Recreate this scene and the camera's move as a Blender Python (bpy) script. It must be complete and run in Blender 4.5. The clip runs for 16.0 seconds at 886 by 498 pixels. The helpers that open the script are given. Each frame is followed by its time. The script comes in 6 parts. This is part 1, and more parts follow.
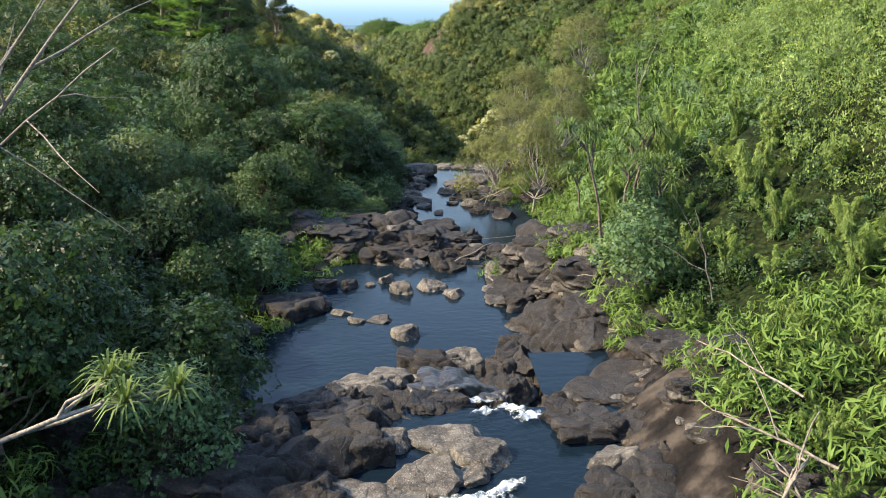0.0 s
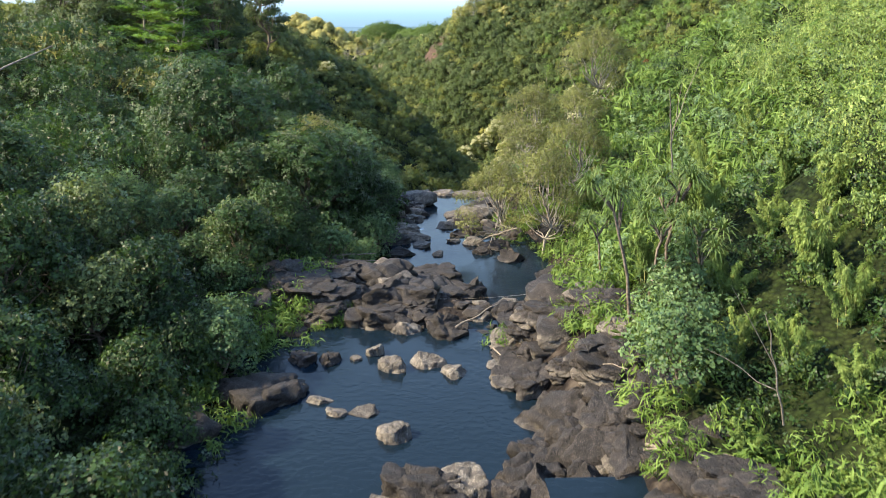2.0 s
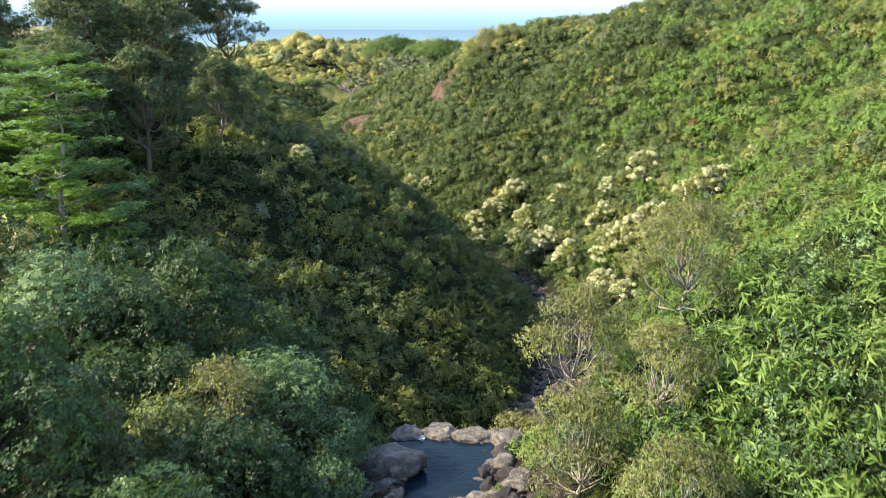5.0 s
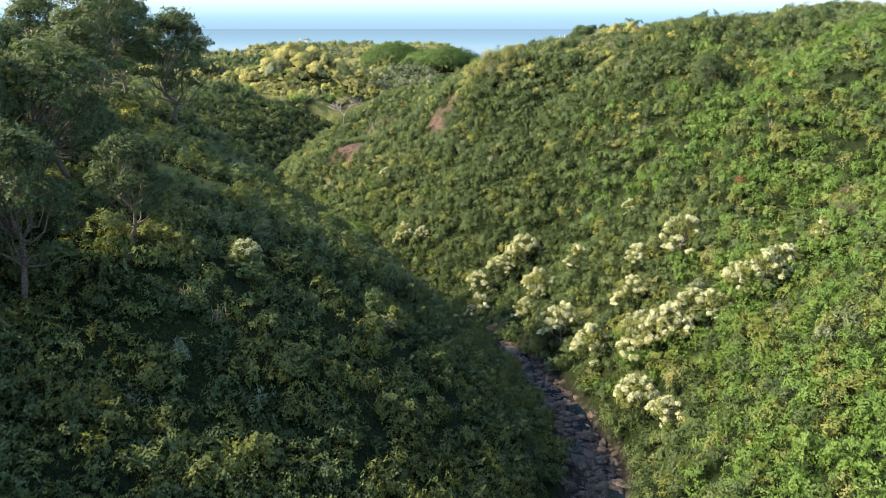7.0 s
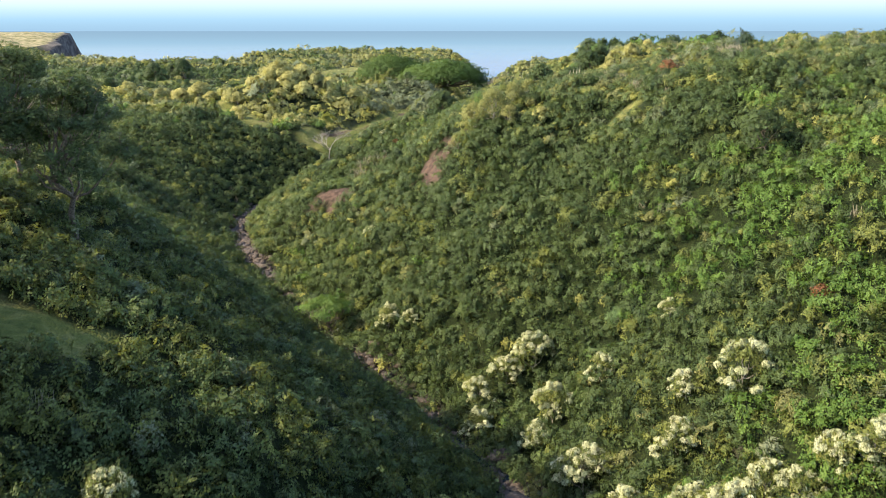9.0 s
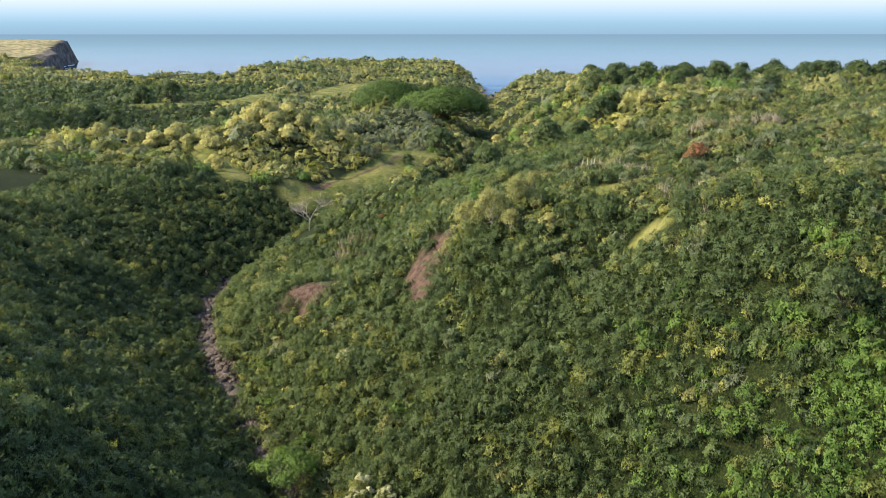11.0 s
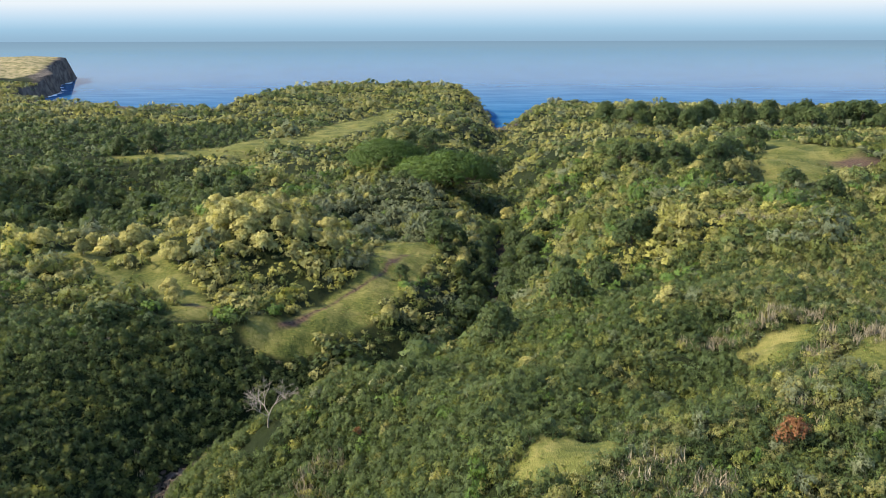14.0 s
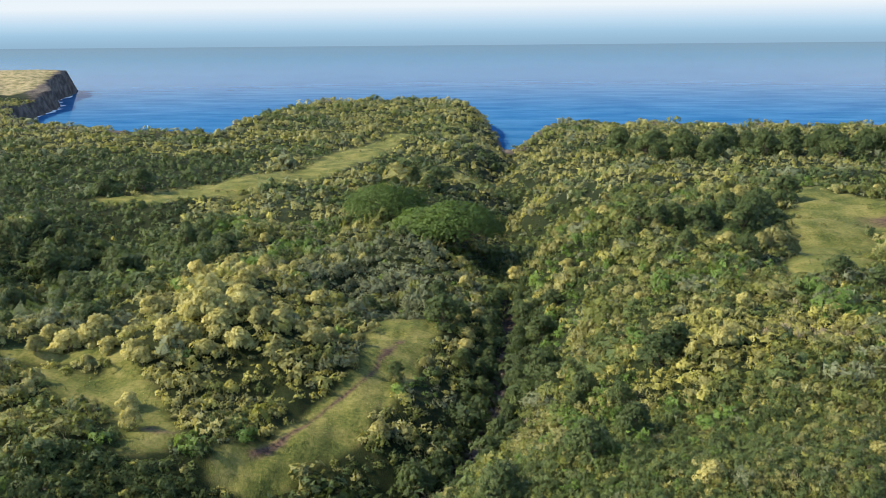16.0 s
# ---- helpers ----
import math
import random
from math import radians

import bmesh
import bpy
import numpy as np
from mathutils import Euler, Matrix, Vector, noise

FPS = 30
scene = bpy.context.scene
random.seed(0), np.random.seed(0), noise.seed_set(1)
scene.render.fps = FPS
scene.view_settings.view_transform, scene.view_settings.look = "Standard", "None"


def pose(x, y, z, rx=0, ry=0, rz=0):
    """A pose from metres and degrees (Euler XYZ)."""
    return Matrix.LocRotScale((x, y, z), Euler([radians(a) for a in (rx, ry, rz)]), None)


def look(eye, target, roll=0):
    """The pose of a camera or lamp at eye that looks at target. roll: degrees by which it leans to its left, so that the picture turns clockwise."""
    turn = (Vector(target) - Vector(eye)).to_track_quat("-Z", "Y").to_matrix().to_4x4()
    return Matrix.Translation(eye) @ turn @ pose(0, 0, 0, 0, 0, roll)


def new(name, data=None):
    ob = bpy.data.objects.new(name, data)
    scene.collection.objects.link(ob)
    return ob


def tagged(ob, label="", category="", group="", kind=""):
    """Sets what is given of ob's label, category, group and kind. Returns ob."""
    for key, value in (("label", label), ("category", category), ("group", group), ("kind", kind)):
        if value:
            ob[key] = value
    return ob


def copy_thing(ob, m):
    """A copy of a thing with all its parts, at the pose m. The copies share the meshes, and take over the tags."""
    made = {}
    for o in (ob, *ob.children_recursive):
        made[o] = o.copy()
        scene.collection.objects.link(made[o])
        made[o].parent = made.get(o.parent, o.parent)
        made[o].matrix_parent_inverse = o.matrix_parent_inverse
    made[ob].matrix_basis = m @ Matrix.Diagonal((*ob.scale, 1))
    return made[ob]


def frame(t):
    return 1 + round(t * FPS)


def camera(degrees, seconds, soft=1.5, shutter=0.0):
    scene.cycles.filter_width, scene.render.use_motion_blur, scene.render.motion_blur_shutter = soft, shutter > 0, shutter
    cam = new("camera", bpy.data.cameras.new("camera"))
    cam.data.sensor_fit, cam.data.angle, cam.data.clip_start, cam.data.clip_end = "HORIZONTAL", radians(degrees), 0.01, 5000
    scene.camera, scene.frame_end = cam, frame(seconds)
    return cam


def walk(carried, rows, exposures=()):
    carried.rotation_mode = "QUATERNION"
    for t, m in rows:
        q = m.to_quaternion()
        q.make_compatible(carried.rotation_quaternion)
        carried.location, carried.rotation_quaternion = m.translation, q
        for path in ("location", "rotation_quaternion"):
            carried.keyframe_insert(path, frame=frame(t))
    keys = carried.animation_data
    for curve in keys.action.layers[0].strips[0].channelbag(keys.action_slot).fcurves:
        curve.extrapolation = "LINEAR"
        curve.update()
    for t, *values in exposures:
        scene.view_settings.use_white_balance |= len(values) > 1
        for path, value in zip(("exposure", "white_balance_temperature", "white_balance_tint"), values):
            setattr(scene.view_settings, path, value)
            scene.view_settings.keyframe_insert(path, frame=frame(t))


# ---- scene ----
cam = camera(50.8, 16.0, soft=0.6, shutter=0.2)
METRES, EYE, TILT, LEAN, TURN = 300.0, 12.0, -14.4, 0.0, 0.0
ROWS = [
    (0.0, 0.0, 0.0, 0.0, 0.0, 0.0, -0.0),
    (0.5, 0.0002, 0.0051, 0.0013, 0.01, -0.0, -0.01),
    (1.0, 0.0004, 0.0102, 0.0029, 0.04, -0.01, -0.04),
    (1.5, 0.0006, 0.0167, 0.0056, 0.11, -0.0, -0.03),
    (2.0, 0.0009, 0.0291, 0.0121, 0.19, 0.07, -0.08),
    (2.5, 0.0016, 0.0464, 0.0216, 0.3, 0.11, -0.16),
    (3.0, 0.0024, 0.0659, 0.0324, 0.43, 0.13, -0.22),
    (3.5, 0.003, 0.086, 0.0434, 0.57, 0.14, -0.27),
    (4.0, 0.0037, 0.1071, 0.0544, 0.71, 0.15, -0.26),
    (4.5, 0.004, 0.1286, 0.0656, 0.82, 0.13, -0.29),
    (7.0, 0.0081, 0.2602, 0.1249, 1.25, -0.02, -0.33),
    (7.5, 0.0091, 0.291, 0.1376, 1.31, -0.06, -0.33),
    (8.0, 0.0097, 0.3223, 0.1502, 1.36, -0.06, -0.33),
    (8.5, 0.0109, 0.3531, 0.1645, 1.41, -0.04, -0.35),
    (9.0, 0.0124, 0.3835, 0.1804, 1.49, -0.0, -0.34),
    (11.5, 0.0202, 0.5303, 0.2894, 1.8, -0.04, -0.45),
    (12.0, 0.0219, 0.5622, 0.3166, 1.9, -0.02, -0.52),
    (12.5, 0.0226, 0.5951, 0.3443, 1.98, -0.02, -0.5),
    (13.0, 0.0226, 0.6288, 0.3716, 2.07, -0.05, -0.51),
    (13.5, 0.0228, 0.6642, 0.3981, 2.2, -0.07, -0.45),
    (14.0, 0.0231, 0.7009, 0.4242, 2.31, -0.09, -0.39),
    (14.5, 0.0246, 0.7372, 0.4521, 2.43, -0.14, -0.34),
    (15.0, 0.0259, 0.7743, 0.4815, 2.61, -0.18, -0.27),
    (15.5, 0.0278, 0.8092, 0.5093, 2.8, -0.17, -0.17),
    (16.0, 0.0291, 0.8381, 0.5324, 2.9, -0.16, -0.14),
]
walk(cam, [(t, pose(0, 0, EYE, TILT, LEAN, TURN) @ pose(METRES * x, METRES * y, METRES * z, 90 + pitch, roll, yaw)) for t, x, y, z, yaw, pitch, roll in ROWS],
     exposures=[(0.0, 1.95), (3.0, 2.25), (4.5, 2.3), (7.0, 2.08), (9.0, 1.9), (11.5, 1.62), (16.0, 1.48)])

# ---- light ----
SUN_ELEVATION, SUN_SIDE = 40.5, -98.0      # degrees up, degrees clockwise from straight ahead
sun_way = Vector((math.sin(radians(SUN_SIDE)) * math.cos(radians(SUN_ELEVATION)),
                  math.cos(radians(SUN_SIDE)) * math.cos(radians(SUN_ELEVATION)), math.sin(radians(SUN_ELEVATION))))
world = bpy.data.worlds.new("sky")
scene.world = world
world.use_nodes = True
wn = world.node_tree.nodes
sky = wn.new("ShaderNodeTexSky")
sky.sky_type, sky.sun_disc = "NISHITA", False
sky.sun_elevation, sky.sun_rotation = radians(SUN_ELEVATION), radians(SUN_SIDE)
sky.air_density, sky.dust_density, sky.ozone_density = 1.0, 0.7, 1.0
world.node_tree.links.new(sky.outputs[0], wn["Background"].inputs[0])
wn["Background"].inputs[1].default_value = 0.155
sun = new("sun", bpy.data.lights.new("sun", "SUN"))
sun.data.energy, sun.data.angle, sun.data.color = 3.9, radians(1.2), (1.0, 0.84, 0.58)
sun.matrix_world = look((0, 0, 400), Vector((0, 0, 400)) - sun_way)

rng = np.random.default_rng(7)

# ---- node helpers ----


def material(name, rough=0.8, spec=0.3):
    m = bpy.data.materials.new(name)
    m.use_nodes = True
    b = m.node_tree.nodes["Principled BSDF"]
    b.inputs["Roughness"].default_value = rough
    b.inputs["Specular IOR Level"].default_value = spec
    return m, m.node_tree.nodes, m.node_tree.links, b


def tex_noise(n, l, scale, detail=4.0, coord=None):
    t = n.new("ShaderNodeTexNoise")
    t.inputs["Scale"].default_value, t.inputs["Detail"].default_value = scale, detail
    g = coord or n.new("ShaderNodeNewGeometry").outputs["Position"]
    l.new(g, t.inputs["Vector"])
    return t.outputs["Fac"]


def ramp(n, l, fac, stops):
    r = n.new("ShaderNodeValToRGB")
    e = r.color_ramp.elements
    while len(e) < len(stops):
        e.new(0.5)
    for i, (p, c) in enumerate(stops):
        e[i].position, e[i].color = p, (*c, 1)
    l.new(fac, r.inputs[0])
    return r.outputs[0]


def mix(n, l, fac, a, b, kind="MIX"):
    m = n.new("ShaderNodeMix")
    m.data_type, m.blend_type = "RGBA", kind
    for value, i in ((fac, 0), (a, 6), (b, 7)):
        if isinstance(value, (int, float)):
            m.inputs[i].default_value = value
        elif isinstance(value, tuple):
            m.inputs[i].default_value = (*value, 1)
        else:
            l.new(value, m.inputs[i])
    return m.outputs[2]


def maths(n, l, op, a, b=0.0):
    m = n.new("ShaderNodeMath")
    m.operation = op
    for i, v in enumerate((a, b)):
        if isinstance(v, (int, float)):
            m.inputs[i].default_value = v
        else:
            l.new(v, m.inputs[i])
    return m.outputs[0]


def bump(n, l, b, height, strength, distance):
    k = n.new("ShaderNodeBump")
    k.inputs["Strength"].default_value, k.inputs["Distance"].default_value = strength, distance
    l.new(height, k.inputs["Height"])
    l.new(k.outputs[0], b.inputs["Normal"])


def leaf_material(name, dark, mid, light, glow=0.3, cells=0.0, stretch=1.0, hole=0.5, soft=False):
    """Foliage. A plain blade, or, with cells, a spray of that many small leaves to the metre, each with a colour and tilt of its own and gaps between."""
    m, n, l, b = material(name, 0.5, 0.24) if cells > 6 else material(name, 0.6, 0.2)
    geo = n.new("ShaderNodeNewGeometry")
    att = n.new("ShaderNodeAttribute")
    att.attribute_name = "tint"
    f = maths(n, l, "MULTIPLY", geo.outputs["Random Per Island"], 0.12 if cells else 0.4)
    f = maths(n, l, "ADD", f, maths(n, l, "MULTIPLY", att.outputs["Fac"], 0.5))
    f = maths(n, l, "ADD", f, maths(n, l, "MULTIPLY", maths(n, l, "SUBTRACT", n.new("ShaderNodeObjectInfo").outputs["Random"], 0.5), 0.22))
    outward = n.new("ShaderNodeAttribute")
    outward.attribute_name = "outward"
    turn = n.new("ShaderNodeVectorTransform")
    turn.vector_type, turn.convert_from, turn.convert_to = "NORMAL", "OBJECT", "WORLD"
    l.new(outward.outputs["Vector"], turn.inputs[0])
    lit = n.new("ShaderNodeVectorMath")
    lit.operation = "MULTIPLY_ADD"
    lit.inputs[1].default_value = (0.8,) * 3 if soft else (0.75,) * 3 if cells > 6 else (0.4,) * 3
    l.new(geo.outputs["Normal"], lit.inputs[0]), l.new(turn.outputs[0], lit.inputs[2])
    if soft:
        even = n.new("ShaderNodeVectorMath")
        even.operation = "NORMALIZE"
        l.new(lit.outputs[0], even.inputs[0]), l.new(even.outputs[0], b.inputs["Normal"])
    if cells:
        size = n.new("ShaderNodeVectorMath")
        size.operation = "MULTIPLY"
        size.inputs[1].default_value = (cells, cells, cells * stretch)
        l.new(geo.outputs["Position"], size.inputs[0])
        vor = n.new("ShaderNodeTexVoronoi")
        vor.inputs["Scale"].default_value = 1.0
        l.new(size.outputs[0], vor.inputs["Vector"])
        sep = n.new("ShaderNodeSeparateColor")
        l.new(vor.outputs["Color"], sep.inputs[0])
        f = maths(n, l, "ADD", f, maths(n, l, "MULTIPLY", maths(n, l, "SUBTRACT", sep.outputs[0], 0.32), 0.8 if cells > 6 else 0.6 if cells > 3 else 0.34))
        off = n.new("ShaderNodeVectorMath")
        off.operation = "SUBTRACT"
        off.inputs[1].default_value = (0.5, 0.5, 0.4)
        l.new(vor.outputs["Color"], off.inputs[0])
        wide = n.new("ShaderNodeVectorMath")
        wide.operation = "SCALE"
        wide.inputs["Scale"].default_value = 1.6 if cells > 6 else 1.3 if cells > 3 else 1.0
        l.new(off.outputs[0], wide.inputs[0])
        add = n.new("ShaderNodeVectorMath")
        add.operation = "ADD"
        l.new(lit.outputs[0], add.inputs[0]), l.new(wide.outputs[0], add.inputs[1])
        nor = n.new("ShaderNodeVectorMath")
        nor.operation = "NORMALIZE"
        l.new(add.outputs[0], nor.inputs[0])
        l.new(nor.outputs[0], b.inputs["Normal"])
    c = ramp(n, l, f, [(0.08, dark), (0.45, mid), (0.95, light)])
    patch = tex_noise(n, l, 0.05, 3.0, geo.outputs["Position"])
    c = mix(n, l, maths(n, l, "MULTIPLY", patch, 0.4), c, tuple(v * 0.65 for v in mid))
    l.new(c, b.inputs["Base Color"])
    tr = n.new("ShaderNodeBsdfTranslucent")
    l.new(mix(n, l, 1.0, c, (1.0, 1.0, 0.6), "MULTIPLY"), tr.inputs[0])
    s = n.new("ShaderNodeMixShader")
    s.inputs[0].default_value = glow
    l.new(b.outputs[0], s.inputs[1]), l.new(tr.outputs[0], s.inputs[2])
    out = s.outputs[0]
    if cells:
        gap = n.new("ShaderNodeMixShader")
        l.new(maths(n, l, "GREATER_THAN", vor.outputs["Distance"], hole), gap.inputs[0])
        l.new(out, gap.inputs[1]), l.new(n.new("ShaderNodeBsdfTransparent").outputs[0], gap.inputs[2])
        out = gap.outputs[0]
    l.new(out, n["Material Output"].inputs[0])
    return m


# dark, middle and light tone of each kind of foliage
TONES = {"dry": ((0.12, 0.1, 0.07), (0.23, 0.2, 0.14), (0.36, 0.32, 0.24)),
         "rust": ((0.12, 0.05, 0.025), (0.2, 0.09, 0.04), (0.27, 0.15, 0.06)),
         "pandan": ((0.04, 0.075, 0.022), (0.09, 0.14, 0.04), (0.2, 0.25, 0.085)),
         "blossom": ((0.25, 0.29, 0.13), (0.44, 0.45, 0.25), (0.62, 0.61, 0.41)),
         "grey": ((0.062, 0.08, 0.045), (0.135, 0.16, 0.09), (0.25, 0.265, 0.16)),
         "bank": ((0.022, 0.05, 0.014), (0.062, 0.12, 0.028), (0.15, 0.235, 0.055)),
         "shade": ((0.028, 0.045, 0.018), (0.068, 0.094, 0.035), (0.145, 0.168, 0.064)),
         "dark": ((0.048, 0.074, 0.03), (0.118, 0.155, 0.055), (0.24, 0.27, 0.105)),
         "mid": ((0.076, 0.096, 0.03), (0.17, 0.19, 0.052), (0.32, 0.32, 0.095)),
         "leafy": ((0.046, 0.086, 0.034), (0.118, 0.18, 0.064), (0.25, 0.325, 0.13)),
         "lime": ((0.028, 0.066, 0.008), (0.075, 0.145, 0.015), (0.17, 0.26, 0.035)),
         "dome": ((0.034, 0.068, 0.014), (0.075, 0.135, 0.024), (0.125, 0.195, 0.036)),
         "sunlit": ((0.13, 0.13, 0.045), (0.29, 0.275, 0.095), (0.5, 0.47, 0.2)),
         "bamboo": ((0.07, 0.11, 0.03), (0.21, 0.265, 0.062), (0.5, 0.5, 0.16)),
         "olive": ((0.085, 0.092, 0.035), (0.19, 0.192, 0.068), (0.35, 0.34, 0.14)),
         "bright": ((0.058, 0.115, 0.02), (0.13, 0.2, 0.036), (0.25, 0.325, 0.078)),
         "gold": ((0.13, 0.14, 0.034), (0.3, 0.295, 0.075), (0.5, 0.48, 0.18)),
         "pale": ((0.1, 0.115, 0.035), (0.23, 0.235, 0.075), (0.4, 0.39, 0.15)),
         "wispy": ((0.07, 0.078, 0.022), (0.165, 0.168, 0.045), (0.3, 0.295, 0.09))}
GRAIN = {"fine": 9.5, "near": 7.0, "mid": 4.6, "far": 3.2, "dot": 1.5}
for kind, red in (("bank", 0.88), ("shade", 0.9), ("dark", 0.93), ("leafy", 0.88), ("lime", 0.9), ("bamboo", 0.84), ("wispy", 0.92), ("bright", 0.92), ("mid", 0.97)):
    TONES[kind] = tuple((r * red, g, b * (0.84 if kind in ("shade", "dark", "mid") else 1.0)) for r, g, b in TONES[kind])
# the low share for bank puts the left bank's shade into its leaves
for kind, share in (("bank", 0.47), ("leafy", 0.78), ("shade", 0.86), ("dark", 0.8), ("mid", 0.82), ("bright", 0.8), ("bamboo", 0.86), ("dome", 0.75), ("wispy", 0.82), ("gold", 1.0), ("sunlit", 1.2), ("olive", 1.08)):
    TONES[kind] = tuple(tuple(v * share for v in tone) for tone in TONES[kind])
made_leaves = {}


def foliage(kind, grain="", stretch=1.0, hole=0.5):
    key = kind + grain + str(stretch)
    if key not in made_leaves:
        made_leaves[key] = leaf_material("leaf_" + key, *TONES[kind], glow={"dry": 0.1, "blossom": 0.2, "bamboo": 0.4}.get(kind, 0.3), cells=GRAIN.get(grain, 0.0), stretch=stretch, soft=grain == "slim", hole=0.42 if kind == "bamboo" else 0.6 if grain in ("far", "dot") else hole)
    return made_leaves[key]


def bark_material(name, dark, light, scale):
    m, n, l, b = material(name, 0.9, 0.2)
    g = tex_noise(n, l, scale, 6)
    l.new(ramp(n, l, g, [(0.35, dark), (0.65, light)]), b.inputs["Base Color"])
    bump(n, l, b, g, 0.6, 0.04)
    return m


BARK = bark_material("bark_brown", (0.05, 0.038, 0.028), (0.16, 0.13, 0.1), 6)
BARK_PALE = bark_material("bark_pale", (0.11, 0.097, 0.082), (0.29, 0.26, 0.22), 8)
CULM = bark_material("bamboo_culm", (0.16, 0.17, 0.05), (0.34, 0.31, 0.13), 5)

# ---- the lie of the land ----
STREAM_Y = [-80, 0, 25, 60, 82, 110, 160, 199, 213, 228, 237, 251, 265, 297, 344, 386, 420, 445, 470, 485, 495, 505, 528, 565, 600, 653, 690, 760, 820, 890, 980, 1090, 1210, 1350, 1490, 1700]
STREAM_X = [0, -1, 0, -1.5, 2, 0, 13, 21, 18.5, 15.5, 13, 8.5, 1, -19, -42, -61, -71, -70, -58, -44, -31, -18, -2, 9, 13.5, 16.6, 18, 13, 26, 14, 32, 12, 34, 22, 38, 38]
BED_Y = [-80, 30, 37, 62, 67, 110, 122, 200, 420, 668, 1000, 1480, 1700]
BED_Z = [-2.8, -3.1, -6.0, -6.2, -7.0, -7.4, -21, -31, -32, -33, -46, -61, -64]
line_y = np.linspace(-80, 1700, 891)
line_x = np.interp(line_y, STREAM_Y, STREAM_X)
for _ in range(3):
    line_x[1:-1] = (line_x[:-2] + line_x[1:-1] * 2 + line_x[2:]) / 4


def soft_min(a, b, k):
    return -k * np.logaddexp(-a / k, -b / k)


def stream_distance(x, y):
    """Metres to the middle of the stream, the stretch of it that is nearest, and the side (right bank: +1)."""
    x, y = np.ravel(x).astype(float), np.ravel(y).astype(float)
    d, at = np.empty(len(x)), np.empty(len(x))
    for i in range(0, len(x), 20000):
        d2 = (x[i:i + 20000, None] - line_x) ** 2 + (y[i:i + 20000, None] - line_y) ** 2
        k = d2.argmin(1)
        d[i:i + 20000], at[i:i + 20000] = np.sqrt(d2[np.arange(len(k)), k]), line_y[k]
    return d, at, np.where(x > np.interp(y, line_y, line_x), 1.0, -1.0)


def wave_noise(x, y, size, seed, octaves=3):
    """Smooth uneven relief between about -1 and 1."""
    r = np.random.default_rng(seed)
    out = 0.0
    for o in range(octaves):
        for _ in range(5):
            a, p = r.uniform(0, 2 * np.pi), r.uniform(0, 2 * np.pi)
            k = 2 * np.pi / size * 2 ** o * r.uniform(0.7, 1.4)
            out = out + np.sin(k * (x * np.cos(a) + y * np.sin(a)) + p) * 0.4 / 2 ** o
    return out


SEA = -60.0
COAST_X = [-3000, -1100, -868, -818, -778, -735, -690, -600, -540, -480, -430, -337, -285, -275, -265, -250, -190, -40, -10, 12, 30, 45, 62, 90, 140, 300, 3000]
COAST_Y = [2600, 2290, 2220, 2050, 1915, 1850, 1590, 1440, 1390, 1345, 1325, 1290, 1270, 1400, 1540, 1640, 1680, 1670, 1560, 1440, 1340, 1310, 1330, 1430, 1440, 1400, 1380]
# hills and hollows: x, y, height, breadth across, breadth along
HILLS = [(-78, 587, 17, 36, 27), (-104, 655, 11, 24, 40), (-208, 745, -24, 40, 110), (190, 800, 2, 70, 60), (-22, 404, -15, 26, 30),
         (50, 468, -9, 28, 28), (172, 672, -9, 45, 50), (-36, 127, 5, 18, 25), (6, 338, 7, 10, 10), (52, 356, -5, 16, 16), (-25, 755, 6, 40, 40), (-950, 2110, 20, 220, 180), (-160, 596, 4, 35, 35), (22, 268, -6, 14, 12), (-8, 196, 5, 16, 30),
         (-1, 36.5, 1.3, 7, 2.6), (-1, 32.4, 1.2, 9, 1.3), (-5.2, 101, 1.5, 2.4, 10), (5, 99, 1.6, 2.6, 10), (-640, 1755, -24, 80, 70), (113, 677, -4, 25, 25), (30, 352, -4, 16, 22), (50, 335, -2.5, 16, 22), (2.4, 97, 1.0, 2.2, 5), (-2.6, 104, 0.9, 1.5, 4), (-6, 68.5, 2.7, 6.5, 6.5), (1.5, 66, 1.5, 4.5, 3.5), (6, 58, 1.8, 3, 7), (8.5, 46, 1.6, 2.6, 12), (8, 28, 1.3, 3, 6), (-6.5, 28, 1.2, 3.5, 3.5),
         (62, 224, -6, 14, 18), (68, 280, -5, 14, 16), (28, 322, -6, 10, 14), (47, 333, -4, 9, 10), (8, 339, -3, 9, 9), (-38, 380, 8, 13, 13), (-22, 362, 3, 8, 10), (-18, 330, 3, 10, 14), (-10, 296, 3.5, 9, 9),
         (-22, 430, -1, 12, 10), (59, 432, -5, 12, 12), (48, 500, -8, 20, 24), (114, 565, 4, 20, 25), (-92, 615, 1, 24, 25), (-44, 681, -12, 20, 30), (143, 694, 5, 25, 25), (191, 772, 4, 40, 40), (-201, 863, 4, 40, 40),
         (8, 444, -19, 26, 34), (24, 385, -8, 15, 18), (54, 402, -6, 17, 20), (40, 414, -5, 26, 18), (42, 394, -6, 24, 21), (-38, 238, -3, 12, 16), (-50, 395, 5, 10, 14), (-250, 1370, 6, 60, 90)]


